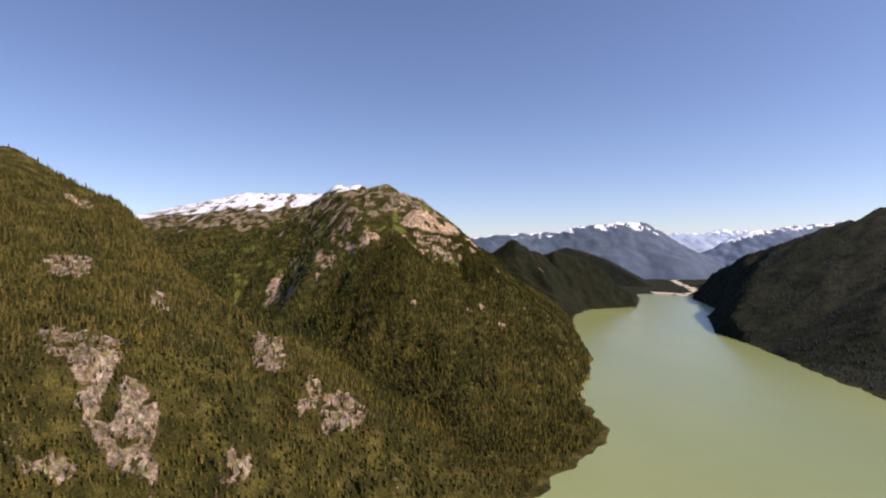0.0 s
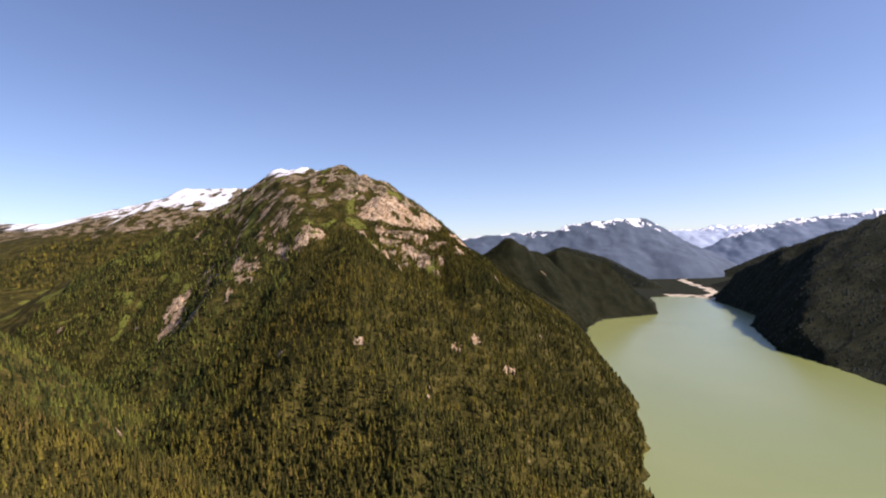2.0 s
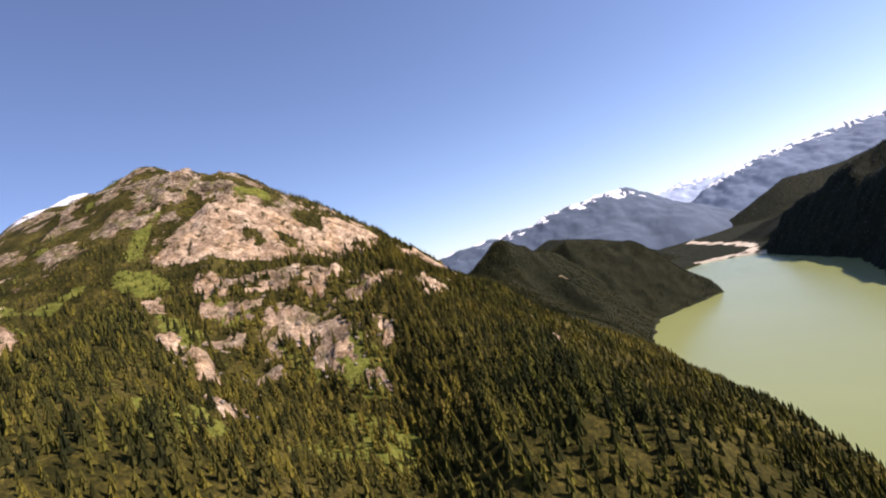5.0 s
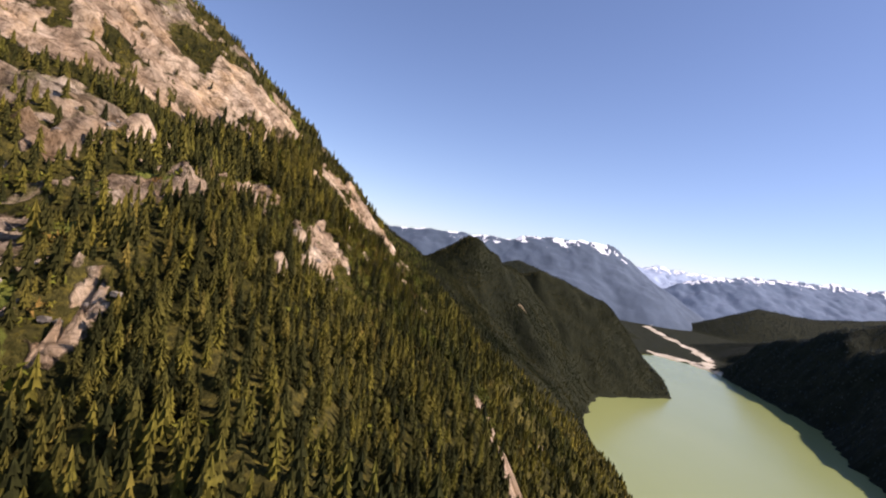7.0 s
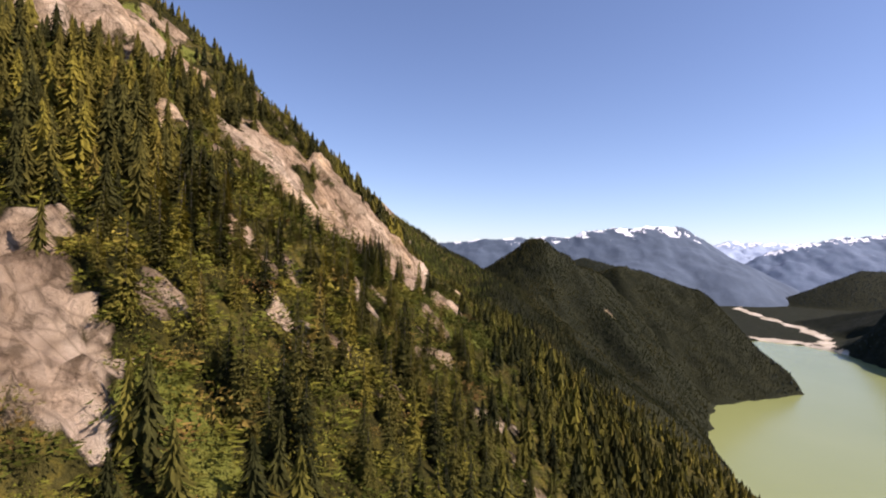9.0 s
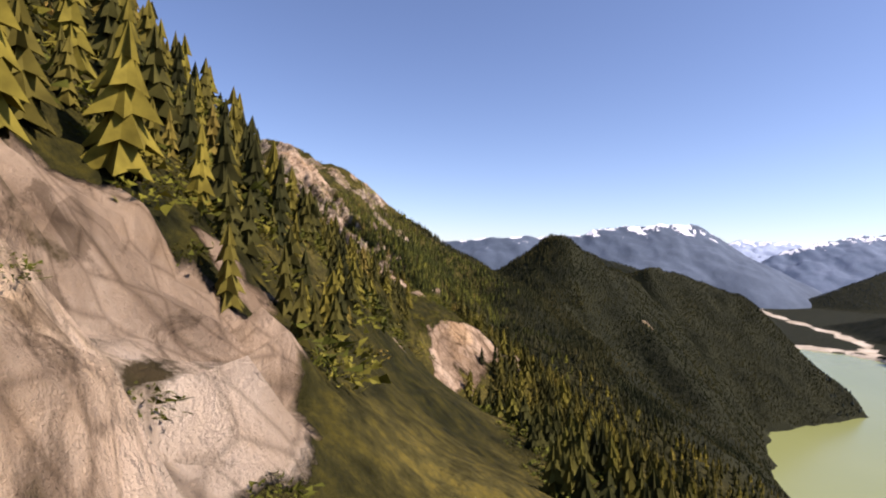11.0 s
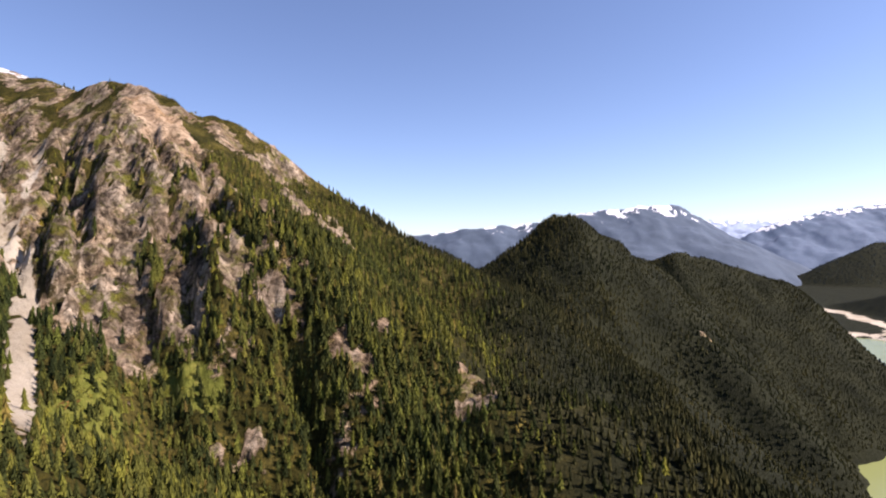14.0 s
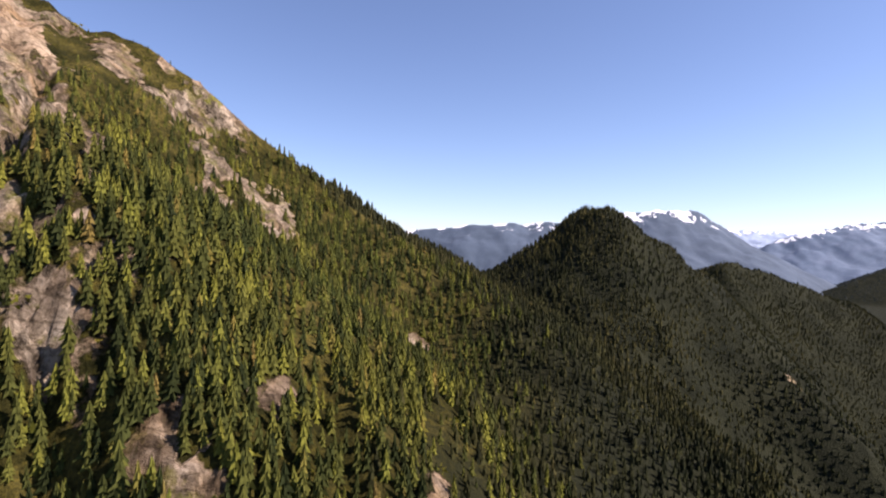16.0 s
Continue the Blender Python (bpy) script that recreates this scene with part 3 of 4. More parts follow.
def bare(x, y, rows):
    out = np.zeros(np.shape(x))
    wide_x, wide_y = fbm(x, y, 5, 4, 41, 0.6), fbm(x, y, 5, 4, 43, 0.6)
    fine_x, fine_y = fbm(x, y, 1.2, 3, 45, 0.6), fbm(x, y, 1.2, 3, 46, 0.6)
    for cx, cy, a, b, turn in rows:
        reach = min(a, b)
        jx = x + (1.4 * wide_x if reach > 2.4 else 0.32 * reach * fine_x)
        jy = y + (1.4 * wide_y if reach > 2.4 else 0.32 * reach * fine_y)
        c, s = math.cos(radians(turn)), math.sin(radians(turn))
        u, v = ((jx - cx) * c + (jy - cy) * s) / a, (-(jx - cx) * s + (jy - cy) * c) / b
        out = np.maximum(out, 1 - smooth(np.hypot(u, v), 0.75, 1.15))
    return out


RIVER = [(222, 503), (240, 532), (255, 566), (266, 610), (283, 671), (297, 716), (320, 756), (397, 819), (469, 917)]


def river_reach(x, y):
    """Metres from the river, and above zero on its western bank."""
    far, side = np.full(np.shape(x), 1e9), np.zeros(np.shape(x))
    for a, b in zip(RIVER[:-1], RIVER[1:]):
        dx, dy = b[0] - a[0], b[1] - a[1]
        t = np.clip(((x - a[0]) * dx + (y - a[1]) * dy) / (dx * dx + dy * dy), 0, 1)
        d = np.hypot(x - a[0] - t * dx, y - a[1] - t * dy)
        side = np.where(d < far, dx * (y - a[1]) - dy * (x - a[0]), side)
        far = np.minimum(far, d)
    return far, side


def land(x, y):
    """The height of the ground with its rough relief."""
    # the contours wander, more so high above the lake
    wx = x + 1.2 * fbm(x, y, 24, 3, 5)
    wy = y + 1.2 * fbm(x, y, 24, 3, 9)
    hs = np.stack([crest(rows, wx, wy) for rows in RIDGES.values()])
    top = hs.max(0)
    h = top + np.log(np.exp(hs - top).sum(0))
    # ribs and gullies run down the slopes
    h = h + 2.2 * bare(x, y, [(-4, 343, 26, 18, -32)]) * (0.3 - np.abs(fbm(0.86 * x + 0.51 * y, 0.16 * (0.51 * x - 0.86 * y), 7, 3, 23)))
    h = h + 1.3 * bare(x, y, [(0, 175, 60, 42, 0)]) * (0.3 - np.abs(fbm(x, 0.2 * y, 9, 3, 25)))
    h = h + 4.0 * bare(x, y, [(88, 372, 62, 40, 20)]) * (0.3 - np.abs(fbm(0.8 * x + 0.4 * y, 0.25 * (y - 0.5 * x), 22, 3, 27)))
    h = h + 5.0 * bare(x, y, [(230, 330, 110, 160, 0)]) * (0.3 - np.abs(fbm(0.35 * (x + 0.3 * y), y - 0.4 * x, 34, 4, 29)))
    h = h + 1.4 * bare(x, y, [(-60, 90, 60, 45, -25)]) * (0.3 - np.abs(fbm(x + 0.4 * y, 0.25 * (y - 0.4 * x), 12, 3, 33)))
    h = h - 1.1 * np.exp(-((x - 17.8) / 2.4) ** 2) * smooth(y, 250, 257) * (1 - smooth(y, 268, 275))
    for ax, ay, bx, by, deep, wide in RAVINES:
        t = np.clip(((x - ax) * (bx - ax) + (y - ay) * (by - ay)) / ((bx - ax) ** 2 + (by - ay) ** 2), 0, 1)
        h = h - deep * np.exp(-((np.hypot(x - ax - t * (bx - ax), y - ay - t * (by - ay)) + 0.5 * fbm(x, y, 3, 2, 37)) / wide) ** 2)
    far, side = river_reach(x, y)
    h = np.where(y > 480, np.minimum(h, LAKE_Z + 0.9 + 0.55 * np.maximum(far - np.where(side > 0, 34, 7), 0)), h)
    sd = shore_distance(x + 1.5 * fbm(x, y, 9, 3, 3), y + 1.5 * fbm(x, y, 9, 3, 4))
    rise = smooth(h, LAKE_Z, LAKE_Z + 14)
    h = h + rise * (0.7 * fbm(x, y, 30, 3, 21) + 0.9 * (0.32 - np.abs(fbm(x, y, 13, 3, 31))))
    # the last two round off the hill's peak
    for rows, wide in ((SWELLS_DOME, 5.0), (SWELLS_CLIFF, 7.0), ([(48.1, 386, 1.6)], 5.0), ([(48.1, 386, -2.4)], 2.2)):
        for ax, ay, lift in rows:
            h = h + lift * np.exp(-((x - ax) ** 2 + (y - ay) ** 2) / wide**2)
    floor = LAKE_Z + np.minimum(0.12 * sd, 1.2)
    return np.where(sd > 0, np.clip(h, floor, np.maximum(floor, LAKE_Z + 1.25 * sd)), LAKE_Z + np.maximum(0.4 * sd, -6))


def grid_lines(*spans):
    """Places along an axis: (start, end, step) spans joined end to end."""
    return np.unique(np.concatenate([np.arange(a, b, s) for a, b, s in spans] + [[spans[-1][1]]]))


def sheet(xs, ys):
    x, y = np.meshgrid(xs, ys)
    n, m = len(xs), len(ys)
    i = (np.arange(m - 1)[:, None] * n + np.arange(n - 1)[None]).ravel()
    return x, y, np.stack([i, i + 1, i + n + 1, i + n], 1)


def masks_of(x, y, h, nz):
    slab = bare(x, y, SLABS) * smooth(fbm(x, y, 4.5, 4, 47, 0.6), -0.75, -0.35)
    zone = bare(x, y, ROCKY) * smooth(fbm(x, y, 4.2, 5, 53, 0.62), 0.02, 0.28)
    crag = bare(x, y, CRAGS) * smooth(fbm(x, y, 2.2, 4, 51, 0.65), -0.55, -0.1)
    cliff = bare(x, y, CLIFFS) * smooth(fbm(0.86 * x + 0.51 * y, 0.35 * (0.51 * x - 0.86 * y), 3.4, 4, 57, 0.65), -0.6, -0.08)
    chute = bare(x, y, CHUTES) * smooth(fbm(x, y, 1.6, 3, 59, 0.6), -0.9, -0.2)
    top = smooth(h + 4 * fbm(x, y, 12, 3, 61), np.where(y > 310, 9, 8), np.where(y > 310, 16, 19)) * ((y > 200) & (x < 130)) * smooth(fbm(x, y, 5, 4, 63, 0.6), np.where(y < 310, -0.02, -0.2), np.where(y < 310, 0.3, 0.25))
    steep = smooth(0.74 - nz, 0.0, 0.12) * smooth(fbm(x, y, 6, 4, 71, 0.6), 0.1, 0.45)
    near = (y < 365) & (x < 34)
    streak = 0.6 * bare(x, y, [(-50, 220, 24, 24, 0)]) * smooth(fbm(0.95 * x + 0.3 * y, 0.2 * y, 4.2, 4, 77, 0.6), 0.22, 0.42)
    rock = np.maximum.reduce([slab, crag, zone, cliff, chute, 0.9 * top, streak, np.where(y > 300, 0.45, np.where(y < 145, 0.35, 0.8)) * steep * near])
    snow = smooth(h + 7 * fbm(x, y, 30, 4, 81, 0.6), np.where(y > 380, 21, 25), np.where(y > 380, 30, 31)) * ((y > 262) & (x < -22) & (h > 18)) * smooth(fbm(x, y, 9, 4, 83, 0.6), -0.55, 0.05)
    snow = np.maximum(snow, 0.9 * smooth(h + 9 * fbm(x, y, 22, 4, 87, 0.6), 34, 44) * (x > 250))
    meadow = np.maximum(bare(x, y, MEADOWS), 0.9 * smooth(fbm(x, y, 8, 4, 91), 0.35, 0.7) * ((y > 200) & (y < 305) & (x < 22)))
    river = river_reach(x, y)[0]
    flat = (y > 480) & (h < LAKE_Z + 1.4)
    sand = flat * np.maximum(1 - smooth(river + 5 * fbm(x, y, 20, 3, 95), 2, 5), (1 - smooth(shore_distance(x, y), 3, 15)) * (x > 196) * smooth(fbm(x, y, 18, 3, 97), -0.3, 0.2))
    sand = np.maximum(sand, 0.95 * chute)
    # where the soil gets its painted shade: hill, far shore, valley
    shade_tint = np.clip(smooth(x + 4 * fbm(x, y, 8, 3, 173), 20, 36) * smooth(y, 306, 322) + smooth(x, 118, 130) + smooth(y, 470, 490), 0, 1)
    return dict(scrub=bare(x, y, ROCKY), shade_tint=shade_tint, glade=bare(x, y, GLADES), rock=rock, snow=snow, meadow=meadow, sand=sand, weathered=np.clip(cliff + 0.8 * top - slab - chute + 0.85 * crag * ((y < 145) | (y > 295)) + 0.6 * zone, 0, 1)), slab, np.maximum.reduce([cliff, crag, 0.7 * zone])


XS = grid_lines((-1500, -500, 40), (-500, -230, 6), (-230, -120, 2.5), (-120, -40, 1.0), (-40, -14, 0.7), (-14, 4, 0.45), (4, 20, 0.22), (20, 36, 0.5), (36, 80, 1.1), (80, 150, 1.6), (150, 190, 4), (190, 330, 3.2), (330, 480, 4), (480, 700, 8), (700, 1900, 40))
YS = grid_lines((-600, -100, 40), (-100, 40, 4), (40, 80, 1.2), (80, 140, 0.9), (140, 205, 0.8), (205, 225, 0.45), (225, 254, 0.24), (254, 274, 0.5), (274, 288, 0.25), (288, 345, 0.45), (345, 366, 0.5), (366, 405, 1.0), (405, 480, 1.5), (480, 640, 3), (640, 900, 7), (900, 2600, 40))
gx, gy, quads = sheet(XS, YS)
gz = land(gx, gy)
nrm = lambda z: 1 / np.sqrt(1 + np.gradient(z, XS, axis=1) ** 2 + np.gradient(z, YS, axis=0) ** 2)
masks, slab, crag = masks_of(gx, gy, gz, nrm(gz))
# joints split the slabs into blocks; clefts and ribs run down the cliff
across, down = 0.86 * gx + 0.51 * gy, 0.51 * gx - 0.86 * gy
wob = 0.2 * fbm(gx, gy, 3, 3, 231, 0.5)
along, athwart = 0.62 * gx - 0.7 * gz + 0.35 * gy, 0.75 * gy + 0.45 * gz + 0.3 * gx
big, big_gap, big_lean = cells((athwart + 2 * wob) / 1.9, along / 8.5, 3)
small, small_gap, small_lean = cells((athwart + 0.25 * along + wob) / 0.9, (along - 0.3 * athwart) / 2.6, 5)
rib, rib_gap, rib_lean = cells((across + wob) / 2.6, down / 7.5, 7)
knob, knob_gap, knob_lean = cells((gx + 2 * wob) / 1.8, (gy + wob) / 1.8, 9)
sliver, sliver_gap, sliver_lean = cells((across + 1.5 * wob) / 1.15, (down + gz) / 4.5, 11)
chip, chip_gap, chip_lean = cells((gx + wob) / 0.75, (gy + 0.6 * gz) / 0.8, 13)
cliff = bare(gx, gy, CLIFFS)
cleft = cliff * np.exp(-((fbm(across, 0.14 * down, 5.2, 3, 221, 0.5) / 0.09) ** 2))
masks["joint"] = np.maximum.reduce([slab * np.exp(-big_gap / 0.1), 0.6 * slab * np.exp(-small_gap / 0.1), 0.8 * crag * np.exp(-knob_gap / 0.14), 0.55 * crag * np.exp(-chip_gap / 0.1), 0.95 * cleft, 0.7 * cliff * np.exp(-rib_gap / 0.1), 0.75 * cliff * np.exp(-sliver_gap / 0.1)])
masks["face"] = np.where(cliff > 0.4, 0.6 * rib + 0.4 * knob, 0.55 * big + 0.45 * small)
# broken rock stands proud in blocks, slabs carry thin ledges
tame = np.where((gy > 231) & (gx > 4), 0.3, 1.0) * np.where(cliff > 0.3, 0.6, 1.0)
blocks = tame * (0.7 * np.abs(fbm(gx, gy, 3.2, 4, 101, 0.6)) + 0.8 * knob + 0.7 * knob_lean - 0.45) + 0.3 * (chip - 0.5) + 0.45 * chip_lean - 0.14 * np.exp(-chip_gap / 0.12)
ledges = 0.7 * (big - 0.5) + 0.7 * big_lean + 0.3 * (small - 0.5) + 0.35 * small_lean + 0.25 * np.abs(fbm(0.45 * (gx + gz), gy - 0.6 * gz, 2.4, 5, 107, 0.62)) + 0.12 * np.abs(fbm(gx, 0.5 * gy, 1.1, 4, 109, 0.62))
gz = gz + crag * blocks + slab * ledges - 0.3 * slab * masks["joint"] - 1.1 * cleft + cliff * (0.6 * (rib - 0.5) + 0.5 * rib_lean + 0.45 * (knob - 0.5) + 0.4 * knob_lean + 0.5 * (sliver - 0.5) + 0.6 * sliver_lean - 0.35 * np.exp(-sliver_gap / 0.12)) + 0.12 * fbm(gx, gy, 1.6, 2, 111) * (gz > LAKE_Z + 1)
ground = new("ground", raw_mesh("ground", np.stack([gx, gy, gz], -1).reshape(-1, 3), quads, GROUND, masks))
tagged(ground, "forested granite mountainsides with bare slabs and snow patches", "mountain", kind="structure")

water = new("water", raw_mesh("water", np.array([(-1400, -560, LAKE_Z), (420, -560, LAKE_Z), (420, 560, LAKE_Z), (-1400, 560, LAKE_Z)], float), np.array([[0, 1, 2, 3]]), WATER))
tagged(water, "still, silty green lake between wooded mountains", "lake", kind="structure")


# ---- far ranges ----
def far_range(name, label, xs, ys, rows, snow_line, material, rough):
    x, y, q = sheet(xs, ys)
    h = crest(rows, x + 12 * fbm(x, y, 90, 3, 121), y + 12 * fbm(x, y, 90, 3, 123))
    h = h + rough * (fbm(x, y, 60, 6, 131, 0.55) * 0.6 + 0.5 - np.abs(fbm(x, y, 40, 5, 137, 0.55))) * smooth(h, -60, 10)
    snow_from = np.interp(x, *snow_line)
    snow = smooth(h + 8 * fbm(x, y, 26, 5, 141, 0.6), snow_from, snow_from + 13) * smooth(fbm(x, y, 17, 4, 143, 0.6), -0.35, 0.2)
    ob = new(name, raw_mesh(name, np.stack([x, y, h], -1).reshape(-1, 3), q, material, {"snow": snow}))
    return tagged(ob, label, "mountain range", kind="structure")


# distance haze is painted into the base colours, paler with each range
HAZE_A = range_material("haze_tinted_wooded_range", (0.042, 0.066, 0.1), (0.062, 0.092, 0.135))
HAZE_B = range_material("haze_tinted_far_range", (0.07, 0.11, 0.17), (0.1, 0.142, 0.21))
HAZE_C = range_material("haze_tinted_farthest_range", (0.25, 0.32, 0.44), (0.3, 0.38, 0.5))
far_range("backdrop_range_1", "distant wooded range tinted hazy blue-green, with snow along its crest", np.arange(-160, 560, 2.5), np.arange(620, 1010, 3),
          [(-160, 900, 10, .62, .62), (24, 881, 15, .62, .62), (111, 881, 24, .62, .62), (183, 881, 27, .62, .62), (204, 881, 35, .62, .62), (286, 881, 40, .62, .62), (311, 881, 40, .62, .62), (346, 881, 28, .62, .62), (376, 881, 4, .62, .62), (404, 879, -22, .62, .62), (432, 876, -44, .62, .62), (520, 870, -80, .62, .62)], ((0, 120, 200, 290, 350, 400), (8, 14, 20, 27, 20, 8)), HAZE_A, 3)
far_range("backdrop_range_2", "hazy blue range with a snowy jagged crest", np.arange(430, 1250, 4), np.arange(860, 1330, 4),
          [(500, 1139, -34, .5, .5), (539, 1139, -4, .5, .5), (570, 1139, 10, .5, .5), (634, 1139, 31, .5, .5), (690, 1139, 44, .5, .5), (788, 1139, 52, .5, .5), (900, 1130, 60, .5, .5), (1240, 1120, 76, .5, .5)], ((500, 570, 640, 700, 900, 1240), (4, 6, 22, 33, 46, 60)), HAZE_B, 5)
far_range("backdrop_range_3", "very distant snowy range tinted a pale hazy blue", np.arange(500, 1900, 9), np.arange(1650, 2200, 9),
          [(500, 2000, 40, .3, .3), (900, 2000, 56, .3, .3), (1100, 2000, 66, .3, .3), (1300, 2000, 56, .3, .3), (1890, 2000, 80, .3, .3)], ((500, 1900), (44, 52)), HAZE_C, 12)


# ---- forest ----
def ground_at(x, y, field=None):
    """The sheet's height, or a mask, at places."""
    f = gz if field is None else field
    i = np.clip(np.searchsorted(XS, x) - 1, 0, len(XS) - 2)
    j = np.clip(np.searchsorted(YS, y) - 1, 0, len(YS) - 2)
    u, v = (x - XS[i]) / (XS[i + 1] - XS[i]), (y - YS[j]) / (YS[j + 1] - YS[j])
    return (f[j, i] * (1 - u) + f[j, i + 1] * u) * (1 - v) + (f[j + 1, i] * (1 - u) + f[j + 1, i + 1] * u) * v


rng = np.random.default_rng(7)


def scatter(x0, x1, y0, y1, gap):
    xs, ys = np.meshgrid(np.arange(x0, x1, gap), np.arange(y0, y1, gap))
    x = xs.ravel() + rng.uniform(-0.48, 0.48, xs.size) * gap
    y = ys.ravel() + rng.uniform(-0.48, 0.48, xs.size) * gap
    return x, y


def rooted(x, y, chance=1.0):
    """Keeps the places where trees take root: off bare rock, snow, sand and water."""
    z = ground_at(x, y)
    no = np.maximum.reduce([smooth(ground_at(x, y, masks["rock"]), 0.3, 0.65) * np.where(y < 145, 0.72, 1.05), ground_at(x, y, masks["snow"]), ground_at(x, y, masks["sand"]), 0.55 * ground_at(x, y, masks["meadow"]), 1.0 * ground_at(x, y, masks["glade"]), 0.5 * ground_at(x, y, masks["scrub"])])
    thin = np.clip(0.95 + 0.4 * fbm(x, y, 7, 3, 151), 0.62, 1.2) * (1 - 0.93 * smooth(z + 4 * fbm(x, y, 9, 3, 153), np.where(y < 310, 9, 6), np.where(y < 310, 20, 14)) * (y < 420))
    thin = np.where((np.abs(x - 17.8) < 1.2) & (y > 250) & (y < 300), 0, thin)
    thin = np.where((x > 11.5) & (x < 17.5) & (y > 232) & (y < 247), 0.8 * thin, thin)
    keep = (z > LAKE_Z + 0.25 + np.where(y > 480, 3, 0)) & (shore_distance(x, y) > 0.5) & (rng.random(len(x)) < chance * thin * np.clip(1.0 - no, 0.02, 1))
    return x[keep], y[keep], z[keep]


def tier_form(tiers, sides, droop):
    """A unit conifer: ragged tiers of boughs round the axis, height 1, half width 1."""
    verts, tris = [], []
    for k in range(tiers):
        low, high = 0.06 + 0.86 * k / tiers, 0.06 + 0.86 * (k + 1.75) / tiers
        reach = (1 - 0.86 * k / tiers) ** 0.85
        first = len(verts)
        for n in range(2 * sides if sides > 4 else sides):
            out = reach * (1.0 if n % 2 == 0 or sides <= 4 else 0.48)
            a = 2 * np.pi * (n / (2 * sides if sides > 4 else sides)) + 0.7 * k
            verts.append((out * np.cos(a), out * np.sin(a), low - droop * (out - 0.5 * reach)))
        verts.append((0, 0, min(high, 1.0)))
        count = len(verts) - first - 1
        tris += [(first + n, first + (n + 1) % count, first + count) for n in range(count)]
    return np.array(verts), np.array(tris)


def bough_form(rows, count, seed):
    """A unit conifer of single drooping boughs, finer than the tiers."""
    r = random.Random(seed)
    verts, tris = [], []
    for k in range(rows):
        f = k / rows
        reach = (1 - f) ** 0.85 + 0.06
        for n in range(count):
            a, far = 6.283 * (n + 0.5 * (k % 2)) / count + r.uniform(-0.3, 0.3), reach * r.uniform(0.65, 1.15)
            w, z = 0.11 * far + 0.025, 0.08 + 0.88 * f
            c, s, first = math.cos(a), math.sin(a), len(verts)
            verts += [(0, 0, z + 0.08), (c * far * 0.6 - s * w, s * far * 0.6 + c * w, z - 0.035 * far), (c * far, s * far, z - 0.11 * far), (c * far * 0.6 + s * w, s * far * 0.6 - c * w, z - 0.035 * far)]
            tris += [(first, first + 1, first + 2), (first, first + 2, first + 3)]
    return np.array(verts), np.array(tris)


def joined(*forms):
    """One form out of several: (form, width factor)."""
    verts, tris, first = [], [], 0
    for (v, t), wide in forms:
        verts.append(v * (wide, wide, 1))
        tris.append(t + first)
        first += len(v)
    return np.concatenate(verts), np.concatenate(tris)


def stand(name, label, x, y, z, tall, wide, form, material):
    """Many trees in one mesh: each turned, leaning a little and of its own size."""
    v, t = form
    n, k = len(x), len(v)
    a = rng.uniform(0, 2 * np.pi, n)
    c, s = np.cos(a)[:, None], np.sin(a)[:, None]
    jag = rng.uniform(0.72, 1.28, (n, k))
    vx, vy = (v[:, 0] * c - v[:, 1] * s) * wide[:, None] * jag, (v[:, 0] * s + v[:, 1] * c) * wide[:, None] * jag
    vz = v[:, 2] * tall[:, None]
    vx, vy = vx + rng.normal(0, 0.03, n)[:, None] * vz, vy + rng.normal(0, 0.03, n)[:, None] * vz
    out = np.stack([x[:, None] + vx, y[:, None] + vy, z[:, None] + vz - 0.05], -1).reshape(-1, 3)
    faces = (t[None] + (np.arange(n) * k)[:, None, None]).reshape(-1, 3)
    tone = np.repeat(rng.random(n), k)
    ob = new(name, raw_mesh(name, out, faces, material, {"tone": tone}, False))
    return tagged(ob, label, "forest", kind="stuff")


def sizes(x, y, low=0.85, high=1.95):
    n = len(x)
    tall = rng.uniform(low, high, n) * (1 - 0.5 * smooth(ground_at(x, y), 3, 11) * (y < 300) * (x > -60) - 0.45 * smooth(ground_at(x, y), 5, 13) * (y > 300)) * (0.8 + 0.22 * fbm(x, y, 11, 2, 161)) * np.where(rng.random(n) < 0.2, 0.6, 1)
    return tall, tall * rng.uniform(0.18, 0.28, n)


def corridor(x, y, tall):
    """Low growth where the aircraft skims the slope, stunted trees at the slab's foot."""
    near = (np.abs(x - 17.8) < 2.2) & (y > 247) & (y < 272)
    tall = np.where((x < 14.4) & (x > 10) & (y > 237) & (y < 250), 0.62 * tall, tall)
    return np.where(near, np.minimum(tall, 0.7), tall)


NEAR_FORM, MID_FORM, FAR_FORM = tier_form(5, 5, 0.14), tier_form(3, 5, 0.1), tier_form(3, 4, 0.1)
x, y, z = rooted(*scatter(-8, 26, 200, 302, 0.44))
lone = (y > 231.5) & (y < 247.5) & (x > 12) & (x < 18)
lone &= rng.random(len(x)) < 420 / max(1, lone.sum())
singles = list(zip(x[lone], y[lone], z[lone]))[:290]
x, y, z = x[~lone], y[~lone], z[~lone]
tall, wide = sizes(x, y, 0.9, 1.75)
tall = corridor(x, y, tall)
close = (x > 7) & (x < 21) & (y > 213) & (y < 252) | (x > 6) & (x < 20) & (y > 273) & (y < 289)
for some, form, label in ((close, joined((bough_form(16, 8, 5), 1.0), (tier_form(5, 4, 0.1), 0.5)), "dark green conifers close under a granite slab"), (~close, NEAR_FORM, "dense dark green conifer forest on a steep mountainside")):
    stand("forest", label, x[some], y[some], z[some], tall[some], wide[some], form, FOREST)

